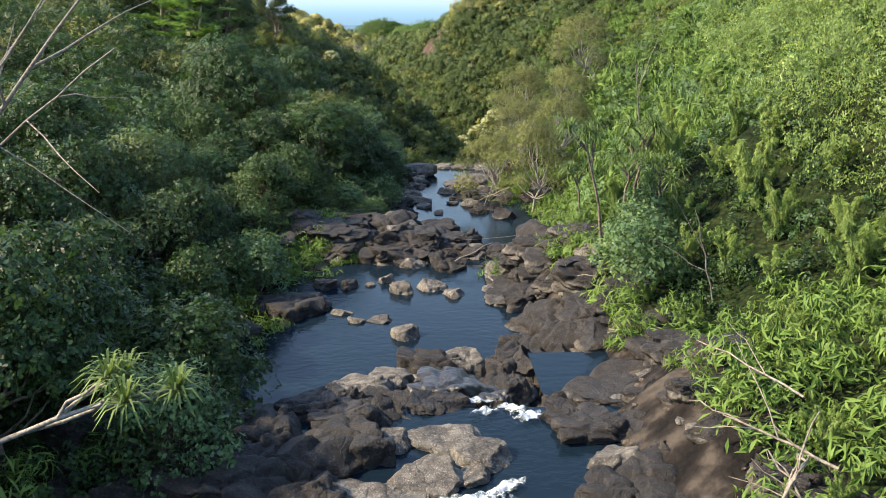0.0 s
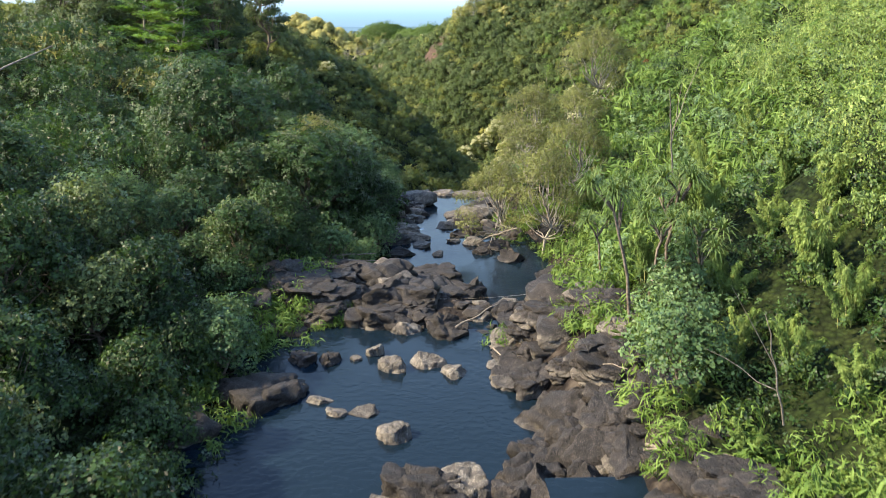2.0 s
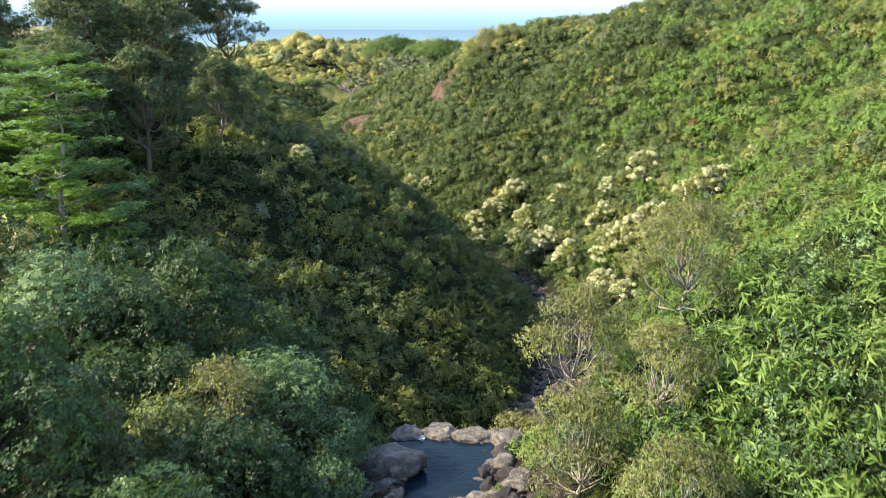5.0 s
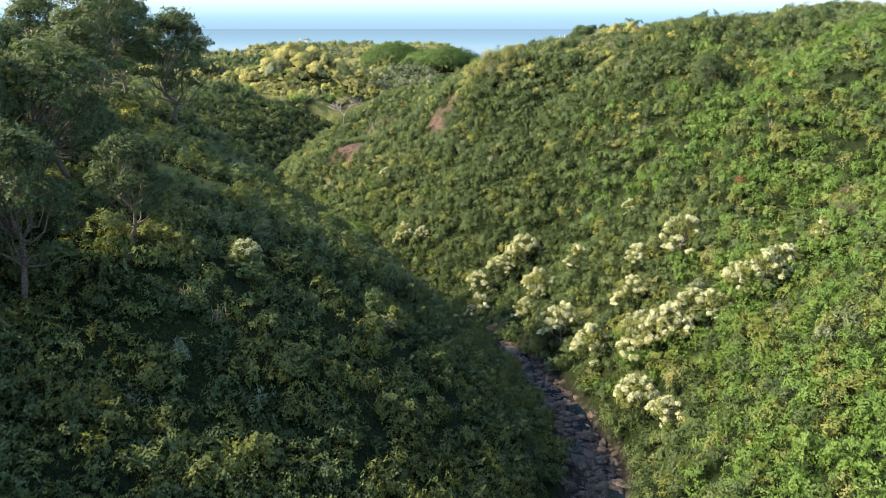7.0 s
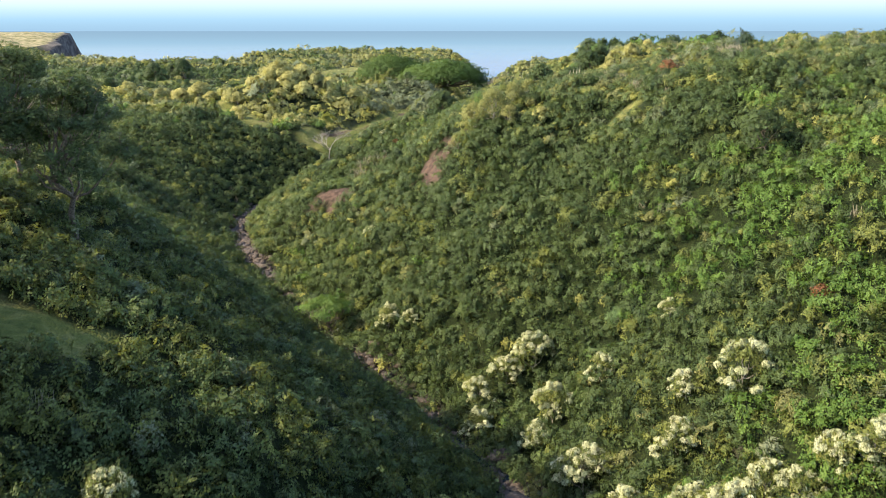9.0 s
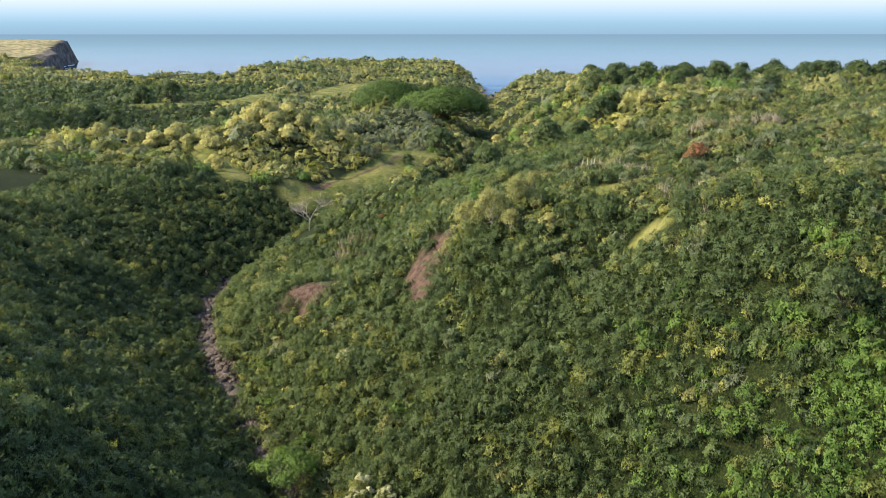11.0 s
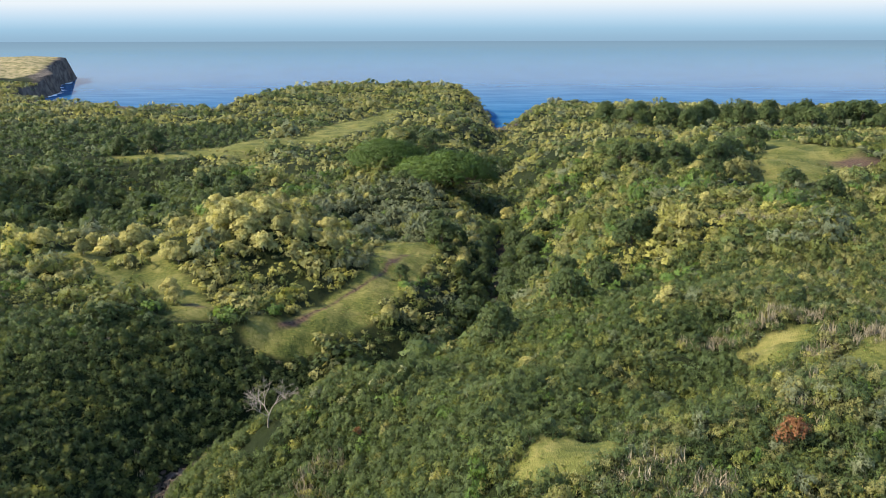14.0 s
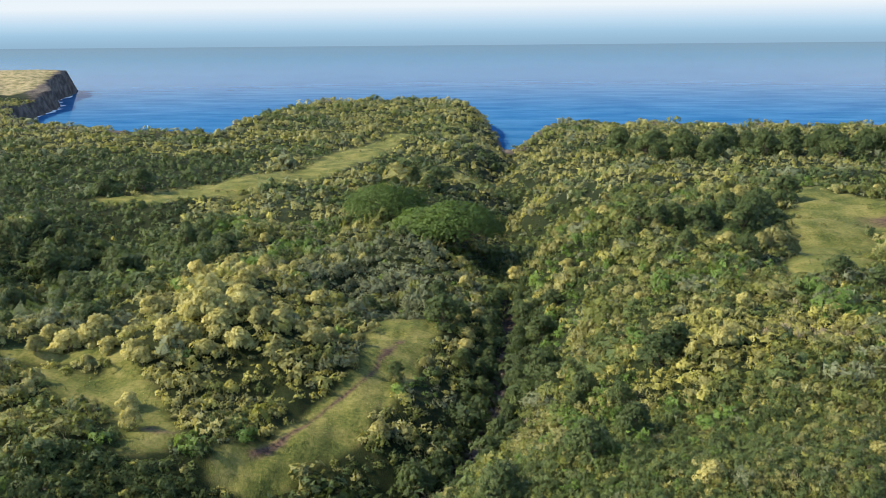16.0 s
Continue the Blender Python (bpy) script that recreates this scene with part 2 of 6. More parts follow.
def land(x, y):
    shape = np.shape(x)
    x, y = np.ravel(x).astype(float), np.ravel(y).astype(float)
    d, at, side = stream_distance(x, y)
    bed = np.interp(at, BED_Y, BED_Z)
    half = np.interp(at, [0, 110, 160, 300], [6.5, 5.0, 3.5, 2.6])
    e = np.maximum(d - half, 0)
    slope = np.where(side > 0, np.interp(at, [0, 60, 120, 180, 300, 420, 520, 650, 900, 1000, 1500], [0.42, 0.72, 0.85, 1.0, 0.93, 0.85, 0.95, 0.8, 0.75, 0.65, 0.7]),
                     np.interp(at, [0, 100, 130, 170, 250, 290, 350, 450, 500, 560, 700, 1500], [0.34, 0.38, 0.5, 0.78, 0.85, 0.95, 0.72, 0.62, 0.7, 0.65, 0.6, 0.7]))
    top = np.where(side > 0, np.interp(at, [0, 60, 120, 200, 420, 520, 620, 720, 850, 1000, 1500], [18, 34, 48, 58, 55, 52, 46, 42, 40, 30, 24]),
                   np.interp(at, [0, 100, 130, 170, 250, 350, 450, 500, 600, 700, 900, 1160, 1500], [14, 16, 22, 36, 46, 40, 30, 18, 15, 18, 20, 26, 35]))
    z = bed + soft_min(slope * e, top, 5.0)
    for hx, hy, h, bx, by in HILLS:
        z = z + h * np.exp(-((x - hx) / bx) ** 2 - ((y - hy) / by) ** 2)
    far = np.clip((d - half) / 25, 0, 1)
    z = z + far * (wave_noise(x, y, 90, 3) * 1.6 + wave_noise(x, y, 22, 4) * 0.5) + np.clip(e / 4, 0.12, 1) * wave_noise(x, y, 5, 5, 2) * 0.18
    coast = np.interp(x, COAST_X, COAST_Y) + wave_noise(x, y * 0, 60, 6) * 12
    z = np.where(y > 900, np.minimum(z, SEA - 12 + 100 * 1 / (1 + np.exp(np.clip((y - coast - 4) / np.where(x < -700, 3.5, 7.0), -50, 50)))), z)
    return z.reshape(shape)


# rasters of the land, fine by the stream and coarse beyond, for placing things
def raster(x0, x1, y0, y1, step):
    xs, ys = np.arange(x0, x1 + step, step), np.arange(y0, y1 + step, step)
    gx, gy = np.meshgrid(xs, ys)
    return x0, y0, step, land(gx, gy)


WIDE, FINE = raster(-900, 700, -60, 2300, 4.0), raster(-60, 60, -20, 280, 1.0)


def sample(r, x, y):
    x0, y0, step, z = r
    u, v = np.clip((x - x0) / step, 0, z.shape[1] - 1.001), np.clip((y - y0) / step, 0, z.shape[0] - 1.001)
    i, j = u.astype(int), v.astype(int)
    u, v = u - i, v - j
    return (z[j, i] * (1 - u) + z[j, i + 1] * u) * (1 - v) + (z[j + 1, i] * (1 - u) + z[j + 1, i + 1] * u) * v


def height(x, y):
    x, y = np.asarray(x, float), np.asarray(y, float)
    near = (abs(x) < 58) & (y > -18) & (y < 278)
    return np.where(near, sample(FINE, x, y), sample(WIDE, x, y))


def quads_mesh(name, verts, quads, mats, tint=None, smooth=False, index=None, out=None):
    """A mesh from arrays of places and of faces with three or four corners each."""
    me = bpy.data.meshes.new(name)
    me.vertices.add(len(verts))
    me.vertices.foreach_set("co", np.ascontiguousarray(verts, np.float32).ravel())
    me.loops.add(quads.size)
    me.loops.foreach_set("vertex_index", np.ascontiguousarray(quads, np.int32).ravel())
    me.polygons.add(len(quads))
    me.polygons.foreach_set("loop_start", np.arange(0, quads.size, quads.shape[1], dtype=np.int32))
    if index is not None:
        me.polygons.foreach_set("material_index", np.ascontiguousarray(index, np.int32))
    me.polygons.foreach_set("use_smooth", np.full(len(quads), smooth))
    if tint is not None:
        me.attributes.new("tint", "FLOAT", "POINT").data.foreach_set("value", np.ascontiguousarray(tint, np.float32))
    if out is not None:
        me.attributes.new("outward", "FLOAT_VECTOR", "POINT").data.foreach_set("vector", np.ascontiguousarray(out, np.float32).ravel())
    me.update(calc_edges=True)
    for m in mats:
        me.materials.append(m)
    return me


def sheet(name, xs, ys, f, mats):
    gx, gy = np.meshgrid(xs, ys)
    v = np.stack([gx, gy, f(gx, gy)], -1).reshape(-1, 3)
    k = np.arange(len(xs) * len(ys)).reshape(len(ys), len(xs))
    q = np.stack([k[:-1, :-1], k[:-1, 1:], k[1:, 1:], k[1:, :-1]], -1).reshape(-1, 4)
    return new(name, quads_mesh(name, v, q, mats, smooth=True))


# ---- ground, sea, distance ----
def band(x, y, spine):
    """How far inside a strip of land, in shares of its half width; spine: x, y, half width."""
    out = np.full(np.shape(x), -9.0)
    for (ax, ay, aw), (bx, by, bw) in zip(spine, spine[1:]):
        t = np.clip(((x - ax) * (bx - ax) + (y - ay) * (by - ay)) / ((bx - ax) ** 2 + (by - ay) ** 2), 0, 1)
        out = np.maximum(out, 1 - np.hypot(x - ax - t * (bx - ax), y - ay - t * (by - ay)) / (aw + t * (bw - aw)))
    return out


MEADOWS = [[(-58, 508, 9), (-40, 532, 11), (-29, 566, 10), (-26, 600, 11), (-24, 634, 15)], [(-252, 900, 12), (-216, 915, 26), (-185, 952, 38), (-152, 1000, 26)], [(-132, 1010, 16), (-124, 1070, 26), (-108, 1130, 32), (-96, 1200, 16), (-84, 1240, 10)], [(-92, 1250, 14), (-50, 1265, 20), (-20, 1250, 10)],
           [(127, 603, 14), (150, 664, 18), (184, 745, 30), (171, 805, 8), (172, 842, 10)], [(-150, 572, 8), (-116, 570, 5), (-104, 548, 9), (-86, 516, 10)], [(-106, 544, 12), (-140, 556, 7)]]
TRACK = [(-57, 516, 2.6), (-51, 524, 2.2), (-46, 536, 1.0), (-32, 570, 0.7), (-29, 592, 1.4), (-26, 606, 2.8), (-24, 614, 1.6)]


def meadow(x, y):
    """Grassy openings on the flats, 0 to 1."""
    w = wave_noise(x, y, 30, 21)
    out = np.maximum.reduce([band(x, y, m) * 4 + w * 0.7 for m in MEADOWS])
    for cx, cy, rx, ry in ((66, 414, 17, 8), (82, 392, 12, 9), (22, 368, 8, 10), (30, 339, 6, 4.5), (38, 319, 7, 4.5), (-20, 1010, 40, 30), (-36, 204, 7, 6)):
        out = np.maximum(out, 3 * (1 - ((x - cx + w * 3) / rx) ** 2 - ((y - cy + w * 3) / ry) ** 2))
    return np.clip(np.maximum(out, (x < -780) * (y > 1800) * (y < np.interp(x, COAST_X, COAST_Y) - 45)), 0, 1)


def bare_earth(x, y):
    """Slips of red soil on the nose of the spur, and the worn track over the meadow."""
    w = wave_noise(x, y, 9, 22) * 2.2
    out = np.maximum(2 * (1 - ((x + 3.5 + 1.5 * w) / 6.5) ** 2 - ((y - 350 + 2 * w) / 12) ** 2), 2.4 * (1 - ((x + 31 + 0.6 * (y - 374) + w) / 9) ** 2 - ((y - 374 + w) / 7) ** 2))
    out = np.maximum(out, band(x, y, TRACK) * 1.5 + w * 0.25)
    for cx, cy, rx, ry in ((198, 718, 18, 14), (38.8, 491, 4, 5), (-85, 520, 5, 4), (-152, 700, 5, 18), (186, 686, 10, 7)):
        out = np.maximum(out, 1.3 * (1 - ((x - cx + w) / rx) ** 2 - ((y - cy + w) / ry) ** 2))
    return np.clip(out, 0, 1)


def rocky(x, y, z):
    """The stream's stony bed, and the sea cliffs."""
    d, at, side = stream_distance(x, y)
    d = d.reshape(np.shape(x))
    at = at.reshape(np.shape(x))
    out = np.clip((np.interp(at, [0, 60, 110, 130, 300], [10, 10.5, 7, 4.5, 3.4]) - d) / 1.5 + 0.5, 0, 1) * (at < 720)
    return np.maximum(out, np.clip((y - np.interp(x, COAST_X, COAST_Y) + np.where(x < -640, 75, 30)) / 12, 0, 1) * np.where((x < -640) & (y > 1700), 1 - 0.85 * meadow(x, y), 1))


GROUND, n, l, b = material("ground_cover", 0.95, 0.1)
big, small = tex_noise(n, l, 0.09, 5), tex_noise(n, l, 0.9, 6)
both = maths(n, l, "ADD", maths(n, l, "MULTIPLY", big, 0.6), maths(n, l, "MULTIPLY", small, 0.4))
# near black: the shade between bushes is put into the ground's colour
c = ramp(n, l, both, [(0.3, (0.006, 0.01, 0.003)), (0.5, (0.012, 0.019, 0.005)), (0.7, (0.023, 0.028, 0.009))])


def zone(name):
    a = n.new("ShaderNodeAttribute")
    a.attribute_name = name
    return a.outputs["Fac"]


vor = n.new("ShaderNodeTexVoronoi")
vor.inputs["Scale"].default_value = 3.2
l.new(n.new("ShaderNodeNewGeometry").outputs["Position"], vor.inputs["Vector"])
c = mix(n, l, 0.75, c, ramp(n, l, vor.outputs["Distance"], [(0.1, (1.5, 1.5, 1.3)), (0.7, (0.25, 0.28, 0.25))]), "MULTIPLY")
c = mix(n, l, zone("grass"), c, ramp(n, l, both, [(0.36, (0.032, 0.046, 0.011)), (0.5, (0.082, 0.09, 0.023)), (0.64, (0.145, 0.134, 0.047))]))
c = mix(n, l, zone("earth"), c, ramp(n, l, small, [(0.35, (0.03, 0.02, 0.015)), (0.6, (0.08, 0.052, 0.039))]))
c = mix(n, l, zone("rock"), c, ramp(n, l, small, [(0.36, (0.006, 0.005, 0.0045)), (0.5, (0.015, 0.012, 0.0105)), (0.64, (0.05, 0.041, 0.033))]))
c = mix(n, l, zone("cliff"), c, ramp(n, l, big, [(0.35, (0.03, 0.027, 0.026)), (0.65, (0.09, 0.078, 0.07))]))
c = mix(n, l, zone("straw"), c, ramp(n, l, big, [(0.35, (0.085, 0.085, 0.038)), (0.65, (0.23, 0.195, 0.115))]))
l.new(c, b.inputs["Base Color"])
bump(n, l, b, maths(n, l, "SUBTRACT", small, maths(n, l, "MULTIPLY", vor.outputs["Distance"], 0.5)), 0.8, 0.35)


def spaced(stops):
    """Grid lines: from each stop to the next at that step."""
    out = []
    for (a, step), (z, _) in zip(stops, stops[1:]):
        out += list(np.arange(a, z - step * 0.3, step))
    return np.array(out + [stops[-1][0]])


gx = spaced([(-4000, 400), (-1200, 40), (-900, 8), (-660, 40), (-400, 8), (-120, 3), (-78, 1.3), (-24, 0.8), (30, 3), (130, 8), (400, 40), (1200, 400), (4000, 0)])
gy = spaced([(-400, 40), (-40, 2), (10, 0.8), (124, 1.6), (270, 2.2), (520, 3), (640, 6), (1000, 12), (1440, 6), (1640, 15), (1850, 7), (2060, 15), (2140, 40), (2600, 0)])
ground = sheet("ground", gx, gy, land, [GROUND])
co = np.empty(len(ground.data.vertices) * 3, np.float32)
ground.data.vertices.foreach_get("co", co)
co = co.reshape(-1, 3).astype(float)
for name, values in (("grass", meadow(co[:, 0], co[:, 1])), ("earth", bare_earth(co[:, 0], co[:, 1])), ("rock", rocky(co[:, 0], co[:, 1], co[:, 2])), ("cliff", np.clip((co[:, 1] - 1200) / 40, 0, 1) * rocky(co[:, 0], co[:, 1], co[:, 2])), ("straw", np.clip((co[:, 1] - 1780) / 40, 0, 1) * (co[:, 0] < -700) * meadow(co[:, 0], co[:, 1]))):
    ground.data.attributes.new(name, "FLOAT", "POINT").data.foreach_set("value", values.astype(np.float32))
tagged(ground, "earth and low cover of a green coastal valley", "ground", kind="structure")

WATER, n, l, b = material("sea_water", 0.5, 0.1)
wide = n.new("ShaderNodeVectorMath")
wide.operation = "MULTIPLY"
wide.inputs[1].default_value = (0.35, 1.0, 1.0)
l.new(n.new("ShaderNodeNewGeometry").outputs["Position"], wide.inputs[0])
swell = maths(n, l, "ADD", tex_noise(n, l, 0.03, 6, wide.outputs[0]), maths(n, l, "MULTIPLY", tex_noise(n, l, 0.2, 5, wide.outputs[0]), 0.3))
deep = n.new("ShaderNodeBsdfDiffuse")
l.new(ramp(n, l, swell, [(0.45, (0.012, 0.066, 0.165)), (0.85, (0.034, 0.11, 0.225))]), deep.inputs[0])
seam = n.new("ShaderNodeMixShader")
fres = n.new("ShaderNodeFresnel")
fres.inputs["IOR"].default_value = 1.33
gloss = n.new("ShaderNodeMapRange")
gloss.inputs["From Min"].default_value, gloss.inputs["From Max"].default_value = 0.5, 0.79
l.new(fres.outputs[0], gloss.inputs[0])
l.new(maths(n, l, "POWER", gloss.outputs[0], 1.4), seam.inputs[0])
shine = n.new("ShaderNodeBsdfGlossy")
shine.inputs["Roughness"].default_value = 0.0
l.new(deep.outputs[0], seam.inputs[1]), l.new(shine.outputs[0], seam.inputs[2])
l.new(seam.outputs[0], n["Material Output"].inputs[0])
sea = tagged(sheet("water_sea", np.linspace(-6000, 6000, 41), np.linspace(1100, 4520, 41), lambda x, y: x * 0 + SEA, [WATER]),
             "wide blue ocean under a hazy horizon", "sea", kind="structure")

# flat wall whose own glow paints haze and far sea, paler with height
HAZE = bpy.data.materials.new("sea_haze")
HAZE.use_nodes = True
n, l = HAZE.node_tree.nodes, HAZE.node_tree.links
n.remove(n["Principled BSDF"])
sep = n.new("ShaderNodeSeparateXYZ")
l.new(n.new("ShaderNodeNewGeometry").outputs["Position"], sep.inputs[0])
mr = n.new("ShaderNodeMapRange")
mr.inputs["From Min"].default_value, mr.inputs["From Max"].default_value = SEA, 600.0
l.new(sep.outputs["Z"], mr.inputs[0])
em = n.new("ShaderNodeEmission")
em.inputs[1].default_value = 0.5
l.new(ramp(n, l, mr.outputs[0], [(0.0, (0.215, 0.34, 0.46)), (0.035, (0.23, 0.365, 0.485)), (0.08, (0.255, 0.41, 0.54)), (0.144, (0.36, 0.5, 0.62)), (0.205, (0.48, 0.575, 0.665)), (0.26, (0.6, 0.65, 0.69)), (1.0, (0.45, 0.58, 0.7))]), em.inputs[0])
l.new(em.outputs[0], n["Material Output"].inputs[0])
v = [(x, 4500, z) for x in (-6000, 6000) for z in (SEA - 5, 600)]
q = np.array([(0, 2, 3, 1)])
backdrop = tagged(new("backdrop", quads_mesh("backdrop", np.array(v), q, [HAZE])), "glowing backdrop painted as white haze over the far ocean", "sky", kind="structure")

# ---- stream ----
POOL, n, l, b = material("pool_water", 0.03, 0.2)
b.inputs["Base Color"].default_value = (0.003, 0.011, 0.022, 1)
b.inputs["IOR"].default_value = 1.33
ripple = maths(n, l, "MULTIPLY", tex_noise(n, l, 2.6, 4), tex_noise(n, l, 0.25, 2))
bump(n, l, b, ripple, 0.25, 0.2)
murk = n.new("ShaderNodeBsdfDiffuse")
murk.inputs[0].default_value = (0.006, 0.007, 0.007, 1)
both = n.new("ShaderNodeMixShader")
both.inputs[0].default_value = 0.42
l.new(b.outputs[0], both.inputs[1]), l.new(murk.outputs[0], both.inputs[2])
l.new(both.outputs[0], n["Material Output"].inputs[0])


def water_strip(name, ys, zs, left, right, label):
    cx = np.interp(ys, line_y, line_x)
    sl = np.gradient(cx, ys)
    nx, ny = 1 / np.hypot(1, sl), -sl / np.hypot(1, sl)
    v = np.stack([np.stack([cx - nx * left, ys - ny * left, zs], -1), np.stack([cx + nx * right, ys + ny * right, zs], -1)], 1).reshape(-1, 3)
    q = np.array([(2 * i, 2 * i + 1, 2 * i + 3, 2 * i + 2) for i in range(len(ys) - 1)])
    return tagged(new(name, quads_mesh(name, v, q, [POOL])), label, "water", kind="structure")


for name, y0, y1, z, wl, wr in (("water_near_pool", -30, 32.5, -2.1, 8, 8), ("water_middle_pool", 37.5, 65.0, -5.1, 12, 8),
                                ("water_upper_pool", 66, 93, -6.1, 10, 11), ("water_run", 92.6, 113, -6.5, 3.5, 3.5)):
    ys = np.arange(y0, y1 + 0.1, 1.5)
    water_strip(name, ys, ys * 0 + z, wl, wr, "dark still stream water reflecting the sky")
ys = np.arange(35.2, 40.9, 0.9)
water_strip("water_side_pool", ys, ys * 0 - 3.45, -4.6, 11.5, "small dark pool between basalt boulders")
ys = np.arange(122, 264, 3.0)
wet = np.interp(ys, [122, 235, 265], [3.0, 2.4, 0.8])
water_strip("water_stream", ys, np.interp(ys, BED_Y, BED_Z) + np.interp(ys, [122, 235, 260], [0.5, 0.45, 0.04]), wet * (0.75 + 0.6 * np.sin(ys * 0.31)), wet * (0.75 + 0.6 * np.sin(ys * 0.23 + 2)), "narrow dark stream in a bed of stones")

# ---- foliage ----


def blades(p, nrm, tan, length, slim, cup=0.1):
    """Four corners for each leaf at p, facing nrm and pointing along tan."""
    nrm = nrm / np.linalg.norm(nrm, axis=1)[:, None]
    tan = tan - nrm * (tan * nrm).sum(1)[:, None] * 0.9
    tan /= np.linalg.norm(tan, axis=1)[:, None]
    side = np.cross(nrm, tan)
    side /= np.linalg.norm(side, axis=1)[:, None]
    half = side * length * slim * 0.5
    lift = nrm * length * cup
    return np.stack([p - tan * length * 0.5, p + half + lift, p + tan * length * 0.5, p - half + lift], 1)


def facing(corners, out):
    """The corners of leaves, each with the way out of the clump that it grows on."""
    out = out / np.linalg.norm(out, axis=1)[:, None]
    return np.concatenate([corners, np.repeat(out[:, None], 4, 1)], -1)


def lobe_leaves(cen, size, count, leaf, seed, slim=0.5, droop=0.3, fill=0.25, flat=1.0, under=0.25, loose=0.5):
    """Leaves over the outsides of lobes, and some within: corners, and the lobe that each leaf is on."""
    r = np.random.default_rng(seed)
    cen, size = np.asarray(cen, float), np.asarray(size, float)
    k = r.choice(len(cen), count, p=size ** 2 / (size ** 2).sum())
    way = r.normal(size=(count, 3))
    way[:, 2] = np.abs(way[:, 2]) * 0.95 - under * r.random(count) * 2
    way /= np.linalg.norm(way, axis=1)[:, None]
    bumpy = 1 + 0.16 * np.sin(way[:, 0] * 7 + k) * np.sin(way[:, 1] * 6 + 2 * k) + 0.12 * np.sin(way[:, 2] * 9 + 3 * k)
    p = cen[k] + way * (size[k] * bumpy * np.where(r.random(count) < fill, r.uniform(0.45, 0.95, count), r.uniform(0.9, 1.12, count)))[:, None] * [1, 1, flat]
    nrm = way + r.normal(size=(count, 3)) * loose + [0, 0, 0.25]
    tan = np.cross(nrm, r.normal(size=(count, 3)))
    tan[:, 2] -= droop
    return facing(blades(p, nrm, tan, leaf * r.uniform(0.65, 1.3, count)[:, None], slim), p - cen[k] * [0.72, 0.72, 0.8]), k


def leaves(count, radius, tall, leaf, lobes, seed, slim=0.45, droop=0.3, fill=0.25, loose=0.5):
    """A bush on the ground, as leaves over several lobes."""
    r = np.random.default_rng(seed)
    a = r.uniform(0, 2 * np.pi, lobes)
    rad = radius * np.sqrt(r.uniform(0.05, 0.7, lobes))
    cen = np.stack([np.cos(a) * rad, np.sin(a) * rad, tall * r.uniform(0.1, 0.65, lobes)], -1)
    return lobe_leaves(cen, radius * r.uniform(0.32, 0.55, lobes), count, leaf, seed + 500, slim, droop, fill, loose=loose)[0]


def sprigs(corners):
    """Leaves cut down to three corners, for cover that is seen from afar."""
    back = (corners[:, 0] - corners[:, 2]) * [1, 1, 1, 0, 0, 0] * 0.36
    return np.stack([corners[:, 1] + back, corners[:, 2], corners[:, 3] + back], 1)


def stand(name, x, y, z, scale, shapes, mat, label, category, tint=None, spread=0.22):
    """One stand of plants, joined: every plant is one of the shapes, turned and scaled."""
    m = len(x)
    if not m:
        return None
    pick, turn = rng.integers(0, len(shapes), m), rng.uniform(0, 2 * np.pi, m)
    tint = np.clip(rng.normal(0.45, spread, m), 0, 1) if tint is None else tint
    tall = np.clip(np.exp(rng.normal(0.0, 0.18, m)), 0.65, 1.5)
    vs, ts, os = [], [], []
    for i, s in enumerate(shapes):
        w = np.nonzero(pick == i)[0]
        if not len(w):
            continue
        c, sn = np.cos(turn[w])[:, None, None], np.sin(turn[w])[:, None, None]
        q = s[None, ..., :3] * scale[w][:, None, None, None]
        if s.shape[-1] == 6:
            o = s[None, ..., 3:]
            os.append(np.stack([o[..., 0] * c - o[..., 1] * sn, o[..., 0] * sn + o[..., 1] * c, o[..., 2] + 0 * c], -1).reshape(-1, 3).astype(np.float32))
        v = np.stack([q[..., 0] * c - q[..., 1] * sn + x[w][:, None, None], q[..., 0] * sn + q[..., 1] * c + y[w][:, None, None], q[..., 2] * tall[w][:, None, None] + z[w][:, None, None]], -1)
        vs.append(v.reshape(-1, 3).astype(np.float32))
        ts.append(np.repeat(tint[w], s.shape[0] * s.shape[1]))
    v, t = np.concatenate(vs), np.concatenate(ts)
    ob = new(name, quads_mesh(name, v, np.arange(len(v)).reshape(-1, shapes[0].shape[1]), [mat], t, out=np.concatenate(os) if os else None))
    return tagged(ob, label, category, kind="stuff")


def scatter(x0, x1, y0, y1, step, keep):
    """Jittered places over a rectangle at about that step, where keep(x, y, d, at, side) holds."""
    xs, ys = np.arange(x0, x1, step), np.arange(y0, y1, step)
    x, y = np.meshgrid(xs, ys)
    x, y = x.ravel() + rng.uniform(-0.55, 0.55, x.size) * step, y.ravel() + rng.uniform(-0.55, 0.55, y.size) * step
    d, at, side = stream_distance(x, y)
    k = keep(x, y, d, at, side)
    return x[k], y[k], d[k], side[k]


